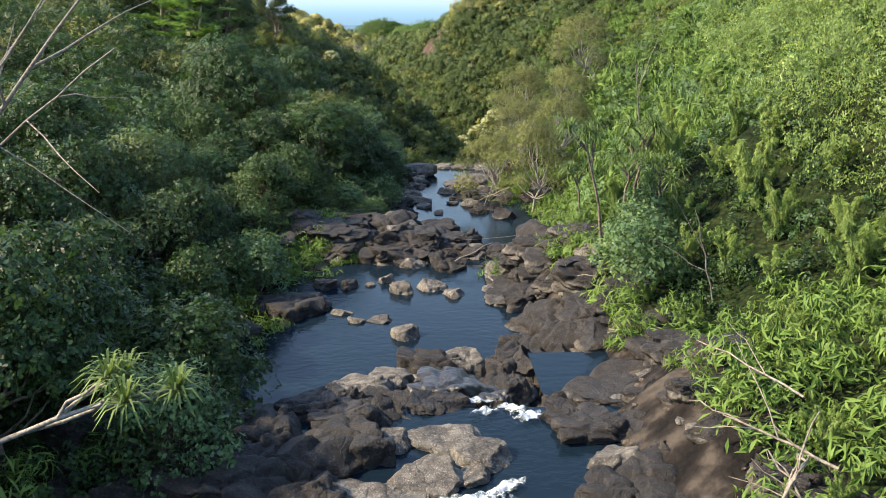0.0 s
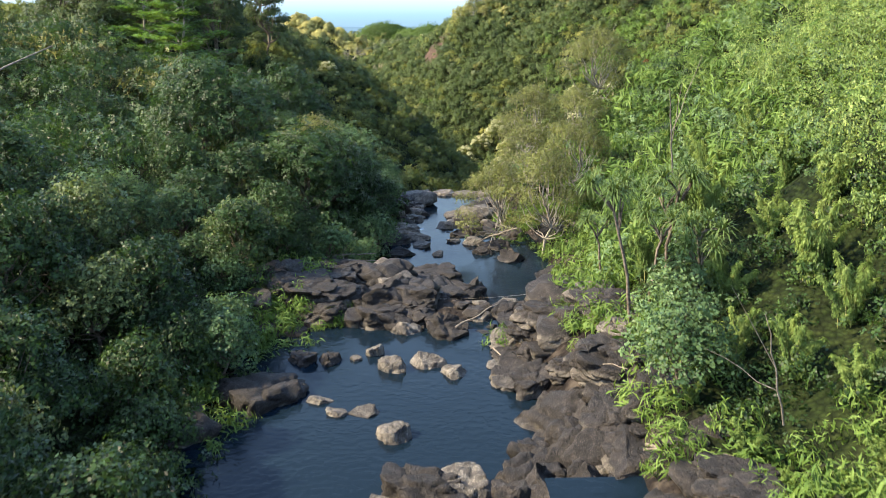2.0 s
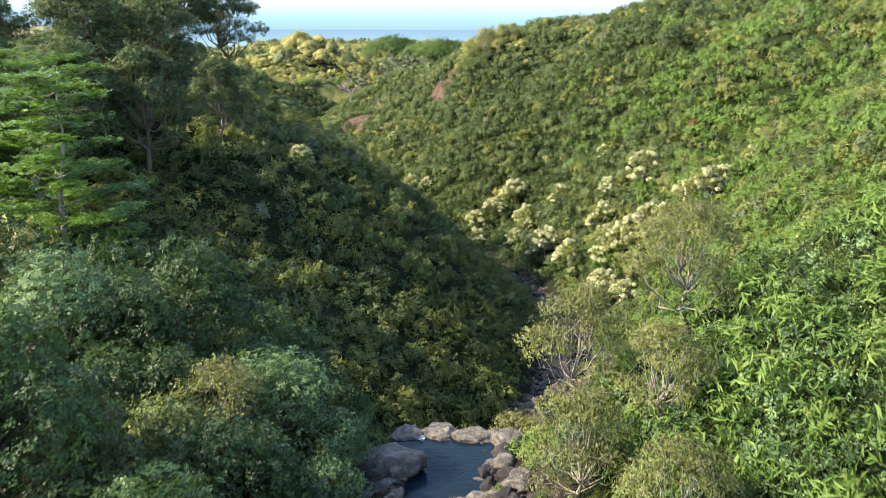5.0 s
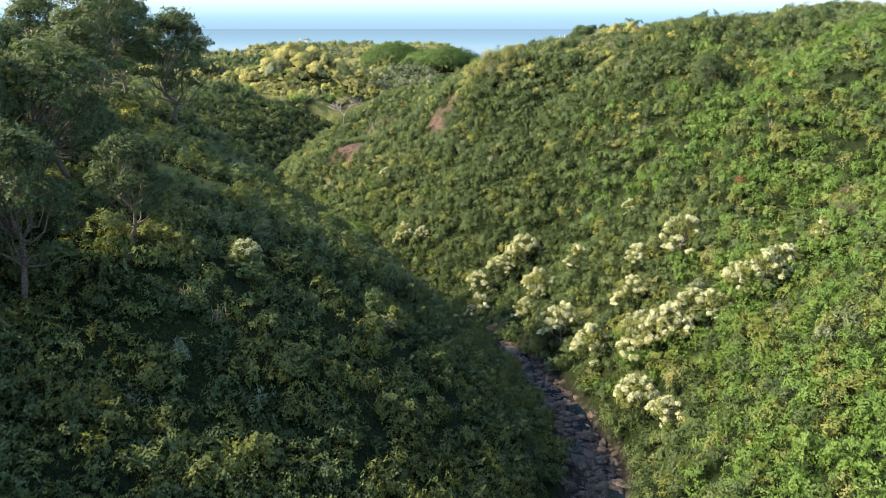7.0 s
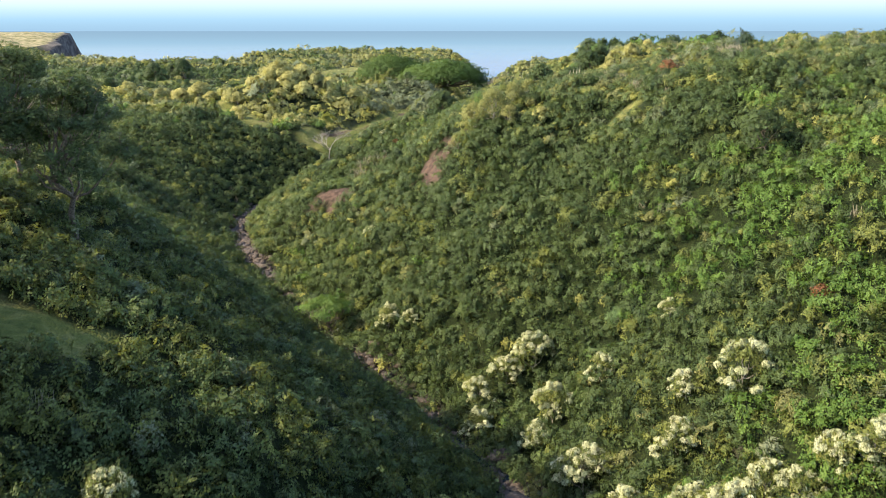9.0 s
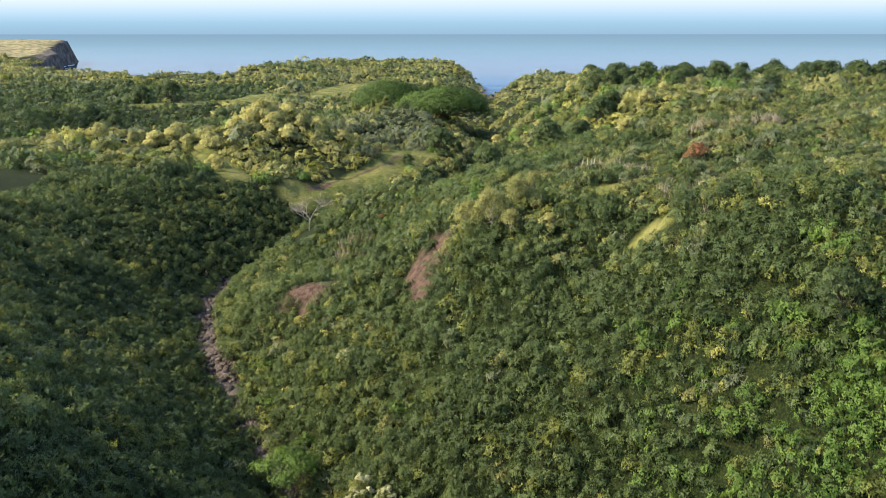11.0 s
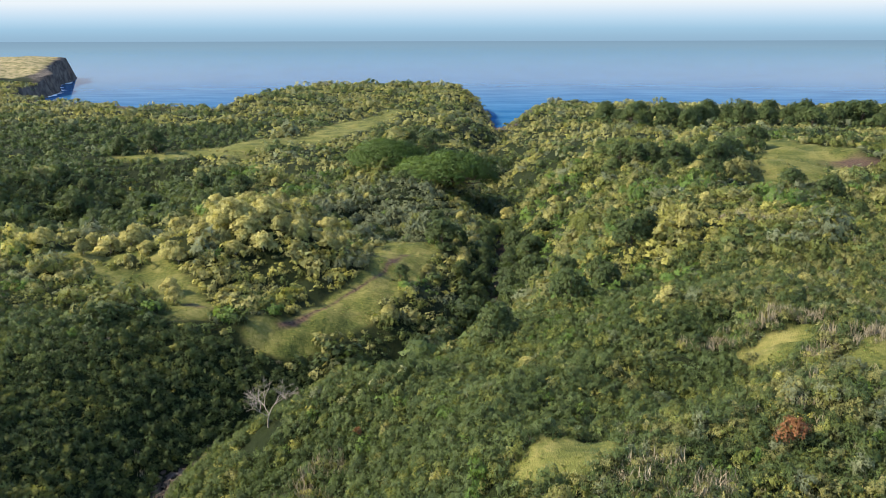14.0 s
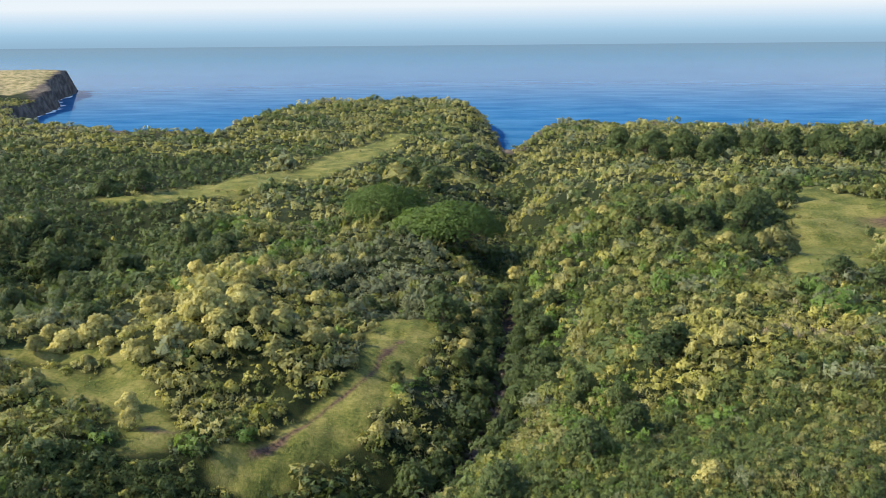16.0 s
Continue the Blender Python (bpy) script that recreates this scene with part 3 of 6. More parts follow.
MID_BUSH = [sprigs(leaves(60, 1.0, 1.05, 0.42, 5, 20 + s, 1.25, fill=0.12, loose=0.3)) for s in range(6)]
FAR_BUSH = [sprigs(leaves(56, 1.0, 1.05, 0.38, 5, 40 + s, 1.3, fill=0.0, loose=0.3)) for s in range(7)]
DOT_BUSH = [sprigs(leaves(22, 1.0, 0.9, 0.6, 3, 60 + s, 1.3, fill=0.0, loose=0.2)) for s in range(7)]
TWIGS = [np.concatenate([blades(np.random.default_rng(s).normal(size=(26, 3)) * [0.35, 0.35, 0.28] + [0, 0, 0.75], np.random.default_rng(s + 9).normal(size=(26, 3)) * [1, 1, 0.2],
                                np.random.default_rng(s + 5).normal(size=(26, 3)) * [0.35, 0.35, 0.1] + [0, 0, 1], np.full((26, 1), 1.1), 0.07, 0.0)]) for s in range(5)]
# shaded_shrubs: gully shade is put into a darker leaf colour
SPECIES = {"shaded_shrubs": ("shade", "dense shrubs of the wooded gullies, green darkened for shade"), "dark_shrubs": ("dark", "dense dark green leafy shrubs on the valley side"), "green_shrubs": ("mid", "mid-green leafy shrubs covering the slope"),
           "bright_vines": ("bright", "fresh green vines sprawling over the slope"), "olive_scrub": ("olive", "dull olive-green scrub on open ground"),
           "yellow_shrubs": ("gold", "yellow-tipped shrubs on the slope, sunlight put into their colour"), "dry_twigs": ("dry", "bare grey-brown dry stems among the scrub"),
           "grey_shrubs": ("grey", "soft grey-green shrubs among the greener cover, and in place of far haze")}


def mixed_cover(x, y, size, shapes, weights, sink, grain, sharp=1.0, spread=0.22):
    """Plants of several kinds over one stretch: weights gives each kind's share at each place."""
    total = np.cumsum(np.stack([(w * np.ones(len(x))) ** sharp for w in weights.values()]), 0)
    pick = (rng.random(len(x)) * total[-1] > total).sum(0)
    z = height(x, y)
    for i, kind in enumerate(weights):
        k = pick == i
        tone, label = SPECIES[kind]
        mat = foliage(tone) if kind == "dry_twigs" else foliage(tone, grain)
        s = size[k] * {"yellow_shrubs": 0.75, "dry_twigs": 0.55}.get(kind, 1.0)
        stand(kind, x[k], y[k], z[k] - sink, s, TWIGS if kind == "dry_twigs" else shapes, mat, label, kind.split("_")[1], spread=spread)


def open_ground(x, y):
    return (np.maximum(meadow(x, y), bare_earth(x, y)) > 0.35) | (np.hypot((x + 42.5) / 6, (y - 433) / 7) < 1)


def near(cx, cy, rx, ry):
    return np.exp(-((x - cx) / rx) ** 2 - ((y - cy) / ry) ** 2)


# the shaded left side, and the spur on the right
x, y, d, s = scatter(-135, 30, 112, 500, 2.05, lambda x, y, d, at, s: (s < 0) & (d > np.interp(at, [112, 225, 250, 345, 365, 440, 460, 560], [5.6, 5.0, 1.8, 1.2, 3.0, 3.0, 1.6, 2.4])) & (x > -34 - 0.5 * np.maximum(y - 80, 0)) & ~open_ground(x, y) & (y < 480 + 20 * (x < -40)))
pn = wave_noise(x, y, 34, 31)
# left slope: shade past y 290 and light before y 250 are leaf colour
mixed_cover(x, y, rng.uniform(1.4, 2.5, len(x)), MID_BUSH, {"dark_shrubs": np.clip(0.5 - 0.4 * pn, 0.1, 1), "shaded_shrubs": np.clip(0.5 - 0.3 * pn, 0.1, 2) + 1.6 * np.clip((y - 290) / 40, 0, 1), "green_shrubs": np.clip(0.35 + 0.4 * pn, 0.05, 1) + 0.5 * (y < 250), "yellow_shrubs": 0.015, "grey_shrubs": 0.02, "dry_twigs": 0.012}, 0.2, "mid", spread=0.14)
x, y, d, s = scatter(-75, 160, 112, 500, 1.9, lambda x, y, d, at, s: (s > 0) & (d > np.interp(at, [112, 225, 250, 345, 365, 440, 460, 560], [5.6, 5.0, 1.8, 1.2, 3.0, 3.0, 1.6, 2.4])) & (x < 34 + 0.47 * np.maximum(y - 80, 0)) & ~open_ground(x, y))
pn, qn = wave_noise(x, y, 30, 32), wave_noise(x, y, 55, 33)
crest = np.clip((height(x, y) - 13) / 5, 0, 1) * np.clip((y - 300) / 30, 0, 1)
vine = np.clip((x - 24 + 8 * qn) / 14, 0, 1) * np.clip((300 - y) / 40, 0, 1)
mixed_cover(x, y, rng.uniform(1.55, 2.6, len(x)), MID_BUSH,
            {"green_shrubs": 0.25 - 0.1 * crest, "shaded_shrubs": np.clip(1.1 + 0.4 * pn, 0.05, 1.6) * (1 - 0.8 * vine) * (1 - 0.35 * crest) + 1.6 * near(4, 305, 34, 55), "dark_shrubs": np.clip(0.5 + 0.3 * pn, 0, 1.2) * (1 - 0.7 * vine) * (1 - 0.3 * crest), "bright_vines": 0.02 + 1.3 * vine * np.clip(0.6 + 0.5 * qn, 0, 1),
             "yellow_shrubs": np.clip(0.06 + 0.09 * qn, 0.015, 1) * (1 - vine) + 0.2 * crest * np.clip(0.3 + qn, 0, 1.5), "olive_scrub": 0.03 + 0.4 * crest, "grey_shrubs": 0.02 + 0.15 * crest, "dry_twigs": 0.004 + 0.16 * crest}, 0.1, "mid", spread=0.14)
# the lower valley
x, y, d, s = scatter(-340, 330, 480, 820, 3.8, lambda x, y, d, at, s: (d > np.interp(y, [500, 560, 700, 760], [5.0, 3.2, 2.4, 0.5])) & (abs(x + 15) < 40 + 0.5 * (y - 250)) & ~open_ground(x, y) & ((y > 500) | (s > 0) | (x < -90)))
pn, qn = 1.8 * wave_noise(x, y, 60, 34), 1.6 * wave_noise(x, y, 28, 35)


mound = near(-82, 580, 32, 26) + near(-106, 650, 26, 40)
# ravine: a darker leaf tone stands in for the shade of the gully
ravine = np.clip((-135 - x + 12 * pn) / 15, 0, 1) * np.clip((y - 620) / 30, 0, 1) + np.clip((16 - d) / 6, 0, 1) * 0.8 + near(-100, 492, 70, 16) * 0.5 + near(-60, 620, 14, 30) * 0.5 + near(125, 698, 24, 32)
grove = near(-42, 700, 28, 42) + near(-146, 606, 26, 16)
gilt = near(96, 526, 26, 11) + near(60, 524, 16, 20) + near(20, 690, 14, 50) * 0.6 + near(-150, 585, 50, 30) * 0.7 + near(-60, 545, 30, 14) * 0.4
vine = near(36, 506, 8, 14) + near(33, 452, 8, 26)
# the mound's sunlight is painted by paler yellow and olive leaf colours
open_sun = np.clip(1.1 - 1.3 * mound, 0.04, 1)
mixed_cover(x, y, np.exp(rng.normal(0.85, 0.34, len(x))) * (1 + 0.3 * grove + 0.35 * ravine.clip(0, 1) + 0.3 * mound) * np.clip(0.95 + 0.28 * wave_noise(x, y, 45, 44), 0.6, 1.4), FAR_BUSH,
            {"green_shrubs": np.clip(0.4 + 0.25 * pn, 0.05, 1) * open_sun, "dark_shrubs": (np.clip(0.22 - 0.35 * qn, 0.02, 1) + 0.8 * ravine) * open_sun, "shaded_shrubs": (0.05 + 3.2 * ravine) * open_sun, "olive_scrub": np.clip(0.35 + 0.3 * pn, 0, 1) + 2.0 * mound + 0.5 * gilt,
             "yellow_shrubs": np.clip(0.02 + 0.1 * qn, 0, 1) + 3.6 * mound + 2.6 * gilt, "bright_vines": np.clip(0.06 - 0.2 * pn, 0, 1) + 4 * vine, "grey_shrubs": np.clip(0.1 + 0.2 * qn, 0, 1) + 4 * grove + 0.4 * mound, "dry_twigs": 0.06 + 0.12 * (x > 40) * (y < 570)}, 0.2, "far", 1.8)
x, y, d, s = scatter(18, 150, 440, 610, 2.5, lambda x, y, d, at, s: (s > 0) & (d > 16) & ~open_ground(x, y))
gilt = near(96, 526, 26, 11) + near(60, 524, 16, 20)
leafy_patch = 1.6 * wave_noise(x, y, 34, 45) - 1.2 * gilt
mixed_cover(x, y, rng.uniform(1.0, 1.9, len(x)), FAR_BUSH, {"olive_scrub": np.clip(0.45 - 0.3 * leafy_patch, 0.05, 1) + 0.3 * gilt, "yellow_shrubs": np.clip(0.06 - 0.25 * leafy_patch, 0.01, 1) + 1.4 * gilt, "green_shrubs": np.clip(0.35 + 0.5 * leafy_patch, 0.05, 2), "dark_shrubs": np.clip(0.9 * leafy_patch, 0, 2), "shaded_shrubs": np.clip(0.8 * leafy_patch - 0.3, 0, 2),
                                                         "bright_vines": 0.03 + 2 * near(36, 506, 8, 14) + 2 * near(33, 452, 8, 26), "dry_twigs": np.clip(0.08 - 0.1 * leafy_patch, 0, 1)}, 0.1, "far", 1.5)
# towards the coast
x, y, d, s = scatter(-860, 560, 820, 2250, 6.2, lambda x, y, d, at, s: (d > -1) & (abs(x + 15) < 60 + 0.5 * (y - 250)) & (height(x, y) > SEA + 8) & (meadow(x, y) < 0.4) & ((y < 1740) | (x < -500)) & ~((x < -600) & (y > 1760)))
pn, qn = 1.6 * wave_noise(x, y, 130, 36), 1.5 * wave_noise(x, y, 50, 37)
# gully: shade put in by weighting the darker leaf colour
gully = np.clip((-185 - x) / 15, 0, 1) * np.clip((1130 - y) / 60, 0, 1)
# greyer, duller kinds out here stand in for the haze of distance
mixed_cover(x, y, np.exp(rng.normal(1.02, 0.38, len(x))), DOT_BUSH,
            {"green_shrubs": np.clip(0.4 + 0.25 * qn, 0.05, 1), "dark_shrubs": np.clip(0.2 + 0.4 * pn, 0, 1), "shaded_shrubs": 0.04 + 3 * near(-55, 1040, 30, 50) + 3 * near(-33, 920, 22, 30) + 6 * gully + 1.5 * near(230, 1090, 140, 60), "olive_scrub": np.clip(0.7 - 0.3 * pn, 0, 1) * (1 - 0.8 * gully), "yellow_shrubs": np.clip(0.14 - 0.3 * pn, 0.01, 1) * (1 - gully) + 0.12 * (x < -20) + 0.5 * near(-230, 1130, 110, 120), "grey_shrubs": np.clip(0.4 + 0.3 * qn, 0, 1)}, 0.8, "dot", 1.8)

# the hillsides beyond, out of the valley
x, y, d, s = scatter(-330, 330, -60, 500, 8.0, lambda x, y, d, at, s: (d > 16) & ((y < 6) | ((s < 0) & (x < np.where(y < 128, -20 - 0.47 * y, -32 - 0.5 * (y - 80)))) | ((s > 0) & (x > np.where(y < 124, 20 + 0.46 * y, 32 + 0.47 * (y - 80))))))
pn = wave_noise(x, y, 70, 48)
mixed_cover(x, y, rng.uniform(4.2, 6.2, len(x)), DOT_BUSH, {"green_shrubs": 0.5, "dark_shrubs": np.clip(0.5 + 0.4 * pn, 0.1, 1), "shaded_shrubs": np.clip(0.3 - 0.3 * pn, 0.05, 1), "olive_scrub": 0.25}, 0.5, "far")

# ---- trees and other plants as things ----


def tube(points, radii, sides=6):
    p, r = np.asarray(points, float), np.asarray(radii, float)
    t = np.gradient(p, axis=0)
    t /= np.linalg.norm(t, axis=1)[:, None]
    a = np.cross(t, [0.31, 0.2, 0.93] if abs(t[0, 2]) < 0.9 else [1, 0.1, 0])
    a /= np.linalg.norm(a, axis=1)[:, None]
    c = np.cross(t, a)
    ang = np.arange(sides) * 2 * np.pi / sides
    v = p[:, None] + r[:, None, None] * (a[:, None] * np.cos(ang)[None, :, None] + c[:, None] * np.sin(ang)[None, :, None])
    k = np.arange(len(p) * sides).reshape(len(p), sides)
    q = np.stack([k[:-1], np.roll(k, -1, 1)[:-1], np.roll(k, -1, 1)[1:], k[1:]], -1).reshape(-1, 4)
    return v.reshape(-1, 3), q


def joined(tubes):
    v, q, off = [], [], 0
    for a, c in tubes:
        v.append(a), q.append(c + off)
        off += len(a)
    return np.concatenate(v), np.concatenate(q)


def part(name, verts, quads, mat, parent, label="", tint=None, smooth=True, out=None):
    ob = new(name, quads_mesh(name, verts, quads, [mat], tint, smooth, out=out))
    ob.parent = parent
    return tagged(ob, label)


def leaf_part(name, corners, mat, parent, tint, label=""):
    v = corners[..., :3].reshape(-1, 3)
    out = corners[..., 3:].reshape(-1, 3) if corners.shape[-1] == 6 else None
    return part(name, v, np.arange(len(v)).reshape(-1, 4), mat, parent, label, np.repeat(tint, 4), False, out)


def bent(a, b, sag, steps, r, wobble=0.0):
    """A limb from a to b that first rises or sags."""
    a, b = np.asarray(a, float), np.asarray(b, float)
    t = np.linspace(0, 1, steps)[:, None]
    p = a + (b - a) * t
    p[:, 2] += sag * np.sin(np.pi * t[:, 0])
    p[1:-1] += r.normal(size=(steps - 2, 3)) * wobble
    return p


def tree(name, label, seed, tall, spread, lobes, count, leaf, mat, bark, low=0.35, flat=0.8, girth=0.2, lobe=0.38, slim=0.5, droop=0.3, under=0.3, fill=0.25, twigs=0):
    """A tree: a tapered trunk whose limbs end in the lobes of its crown."""
    r = np.random.default_rng(seed)
    root = tagged(new(name), label, "tree")
    a = np.arange(lobes) * 2.4 + r.uniform(0, 1, lobes)
    f = np.sqrt((np.arange(lobes) + 0.4) / lobes)
    rad = spread * 0.72 * f
    up = tall * (1 - lobe * spread / tall * 0.6) - (tall * (1 - low) * 0.75) * f ** 2.2 * r.uniform(0.5, 1.15, lobes)
    cen = np.stack([np.cos(a) * rad, np.sin(a) * rad, up], -1)
    size = spread * lobe * r.uniform(0.75, 1.25, lobes)
    corners, k = lobe_leaves(cen, size, count, leaf, seed + 1, slim, droop, fill, flat, under)
    lean = r.normal(size=2) * 0.06 * tall
    trunk = bent((0, 0, -0.6), (lean[0], lean[1], tall * 0.72), 0, 7, r, 0.03 * tall)
    tubes = [tube(trunk, np.linspace(girth, girth * 0.35, 7), 7)]
    for i in range(lobes):
        j = int(np.clip(round(6 * (0.35 + 0.5 * (1 - f[i]))), 1, 5))
        tubes.append(tube(bent(trunk[j], cen[i], -0.05 * tall, 5, r, 0.02 * tall), np.linspace(girth * 0.45, girth * 0.08, 5), 5))
        for _ in range(twigs):
            tip = cen[i] + r.normal(size=3) * size[i] * 0.75 + [0, 0, size[i] * 0.3]
            tubes.append(tube(bent(cen[i], tip, 0, 4, r, 0.1 * size[i]), np.linspace(girth * 0.14, girth * 0.05, 4), 4))
    v, q = joined(tubes)
    part("trunk", v, q, bark, root)
    leaf_part("crown", corners, mat, root, r.uniform(0, 1, lobes)[k] * 0.7 + 0.15)
    return root


used = set()


def plant(kinds, spots, group="", sink=0.15):
    """Sets trees of these kinds at the spots (x, y, scale): each kind once itself, then as copies."""
    for i, (x, y, s) in enumerate(spots):
        ob = kinds[i % len(kinds)]
        m = pose(x, y, float(height(x, y)) - sink * s, 0, 0, (i * 137.5) % 360) @ Matrix.Diagonal((s, s, s * (0.92 + 0.16 * ((i * 7) % 5) / 4), 1))
        if ob.name in used:
            ob = copy_thing(ob, m)
        else:
            used.add(ob.name)
            ob.matrix_basis = m
        if group:
            tagged(ob, group=group)


# left bank, broadleaf trees in close ranks; the bank tone has shade in it
BROAD = [tree("broadleaf_tree", "broadleaf tree crowding the stream bank, its green darkened for shade", 100 + i, 5.6, 3.0, 22, 2300, 0.44, foliage("dark" if i == 3 else "bank", "near"), BARK, 0.02, 0.95, 0.13, 0.36, 0.8, 0.4, fill=0.42) for i in range(5)]
spots = []
for yy in np.arange(9, 128, 4.2):
    edge = np.interp(yy, [0, 30, 44, 58, 66, 80, 100, 125], [9.5, 8.6, 11.6, 10, 12.6, 8.5, 7.0, 6.0])
    for j in range(4):
        xx = np.interp(yy, line_y, line_x) - edge - 4.3 * j + rng.uniform(-1.0, 1.0)
        if abs(xx) < 16 + 0.47 * yy:
            q = (xx, yy + rng.uniform(-1.4, 1.4), rng.uniform(0.85, 1.25) * (0.75 if j == 0 else 1.0))
            # low growth round the screw pine
            spots.append((*q[:2], 0.42) if -15.5 < xx < -7.5 and 15.5 < q[1] < 23.5 else q)
spots += [(-11.5, 84, 1.75), (-13, 95, 1.9), (-10.5, 105, 1.7), (-18, 101, 2.0), (-20, 90, 1.8), (-17, 112, 1.8), (-24, 106, 1.9), (-22, 118, 1.7)]
LEAFY = [tree("leafy_tree", "leafy tree on the stream bank, its green lightened for sun and haze", 110 + i, 5.6, 3.0, 22, 2300, 0.44, foliage("leafy", "near"), BARK, 0.02, 0.95, 0.13, 0.36, 0.8, 0.4, fill=0.42) for i in range(2)]
# past y 52 most bank trees are lighter copies: sunlight put into leaf colour
far_side = [k2 % 5 < 3 if q[1] > 52 else k2 % 7 == 0 for k2, q in enumerate(spots)]
plant(BROAD, [q for q, k2 in zip(spots, far_side) if not k2], "trees of the left bank")
plant(LEAFY, [q for q, k2 in zip(spots, far_side) if k2], "trees of the left bank")


x, y, d, s = scatter(-75, 0, 4, 128, 3.0, lambda x, y, d, at, s: (s < 0) & (d > 21) & (x > -22 - 0.47 * y))
k = rng.random(len(x)) < 0.88
TALL_BUSH = [leaves(110, 1.0, 1.2, 0.26, 9, 24 + k2, 0.8) for k2 in range(4)]
stand("bank_thicket", x[k], y[k], height(x[k], y[k]) + rng.uniform(0.5, 2.5, k.sum()), rng.uniform(2.2, 3.4, k.sum()), TALL_BUSH, foliage("bank", "near"), "green thicket rising behind the bank trees, darkened for shade", "thicket")
stand("bank_thicket", x[~k], y[~k], height(x[~k], y[~k]) + rng.uniform(0.5, 2.5, (~k).sum()), rng.uniform(2.0, 3.2, (~k).sum()), TALL_BUSH, foliage("olive", "near"), "olive-green thicket rising behind the bank trees", "thicket")
UNDER = [leaves(60, 1.0, 0.9, 0.38, 7, 28 + k2, 0.8) for k2 in range(4)]
x, y, d, s = scatter(-30, 10, 6, 125, 1.9, lambda x, y, d, at, s: (s < 0) & (d > np.interp(at, [0, 30, 44, 58, 66, 80, 110], [8, 7.4, 9.6, 9, 11.5, 7.2, 5.6])) & (d < 22))
stand("bank_undergrowth", x, y, height(x, y) - 0.2, rng.uniform(1.2, 1.9, len(x)), UNDER, foliage("bank", "near"), "leafy undergrowth along the bank, darkened for shade", "undergrowth")

# right bank, bamboo
def bamboo(seed):
    r = np.random.default_rng(seed)
    root = tagged(new("bamboo_clump"), "tall yellow-green bamboo clump with arching leafy culms", "bamboo")
    pts, nrm, tan, tint = [], [], [], []
    for i in range(9):
        a = i * 2.4 + r.uniform(0, 0.6)
        b0 = np.array([math.cos(a), math.sin(a), 0]) * r.uniform(0.2, 0.8)
        tall = r.uniform(4.6, 7.4)
        out = np.array([math.cos(a), math.sin(a), 0]) * r.uniform(1.0, 2.4)
        t = np.linspace(0, 1, 8)[:, None]
        path = b0 + out * t ** 2.2 + np.array([0, 0, 1]) * (tall * (t - 0.1 * t ** 4) - 0.3)
        v, q = tube(path, np.linspace(0.045, 0.012, 8), 5)
        part("culm", v, q, CULM, root)
        m = 760
        u = r.uniform(0.16, 1.02, m)
        p = np.stack([np.interp(u, t[:, 0], path[:, j]) for j in range(3)], -1)
        off = r.normal(size=(m, 3))
        off /= np.linalg.norm(off, axis=1)[:, None]
        # leaves sit in sprays at the nodes
        node = np.round(u * 9) / 9 * 40 + i
        spray = np.stack([np.cos(node * 5.1), np.sin(node * 7.7), np.sin(node * 3.3) * 0.3], -1)
        p = p + spray * 0.35 * (1.15 - u)[:, None] * 1.6 + off * r.uniform(0.05, 0.42, m)[:, None]
        pts.append(p), nrm.append(off * 0.7 + [0, 0, 0.7]), tan.append(off + spray * 0.6 + [0, 0, -0.3]), tint.append(np.clip(np.full(m, r.uniform(0.05, 0.5)) + 0.45 * u, 0, 1))
    p, nn, tt, ti = (np.concatenate(z) for z in (pts, nrm, tan, tint))
    leaf_part("foliage", facing(blades(p, nn, tt, r.uniform(0.24, 0.56, len(p))[:, None], 0.22), nn + p * [0.5, 0.5, 0]), foliage("bamboo", "slim"), root, ti)
    return root


CLUMPS = [bamboo(200 + i) for i in range(4)]
spots = []
for yy in np.arange(9, 122, 3.9):
    edge = np.interp(yy, [0, 22, 40, 50, 60, 75, 95, 125], [11, 9.5, 12.5, 11, 9.8, 10.0, 10, 8])
    for j in range(4):
        xx = np.interp(yy, line_y, line_x) + edge + 3.5 * j + rng.uniform(-1.2, 1.2)
        if xx < 17 + 0.46 * yy:
            spots.append((xx, yy + rng.uniform(-1.4, 1.4), rng.uniform(0.72, 1.32) * np.interp(yy, [10, 30, 42, 68, 84, 100], [0.5, 0.62, 1.0, 1.0, 0.7, 0.42]) * (0.7 if j == 0 else 1.0)))
for k2 in range(26):
    yy = 16 + 0.85 * k2
    spots.append((float(np.interp(yy, [16, 28, 38], [8.6, 10.0, 11.6])) + rng.uniform(0, 3.0), yy, rng.uniform(0.32, 0.5)))
plant(CLUMPS, spots, "bamboo of the right bank")

BAMBOO_TUFT = [lobe_leaves(np.random.default_rng(k2).normal(size=(12, 3)) * [0.5, 0.5, 0.0] + np.linspace(0.2, 1.9, 12)[:, None] * [0.1, 0.1, 1], np.linspace(0.5, 0.3, 12), 260, 0.3, 210 + k2, 0.3, 0.7, 0.4)[0] for k2 in range(5)]
x, y, d, s = scatter(14, 75, 8, 125, 2.9, lambda x, y, d, at, s: (s > 0) & (d > 21) & (x < 21 + 0.46 * y))
stand("bamboo_grove", x, y, height(x, y), rng.uniform(1.9, 3.7, len(x)) * np.interp(y, [66, 84, 100], [1.0, 0.65, 0.4]), BAMBOO_TUFT, foliage("bamboo", "fine", 0.45), "dense yellow-green bamboo grove climbing the slope", "bamboo")
SLIM_UNDER = [leaves(190, 1.0, 1.1, 0.32, 7, 35 + k2, 0.22, 0.5) for k2 in range(4)]
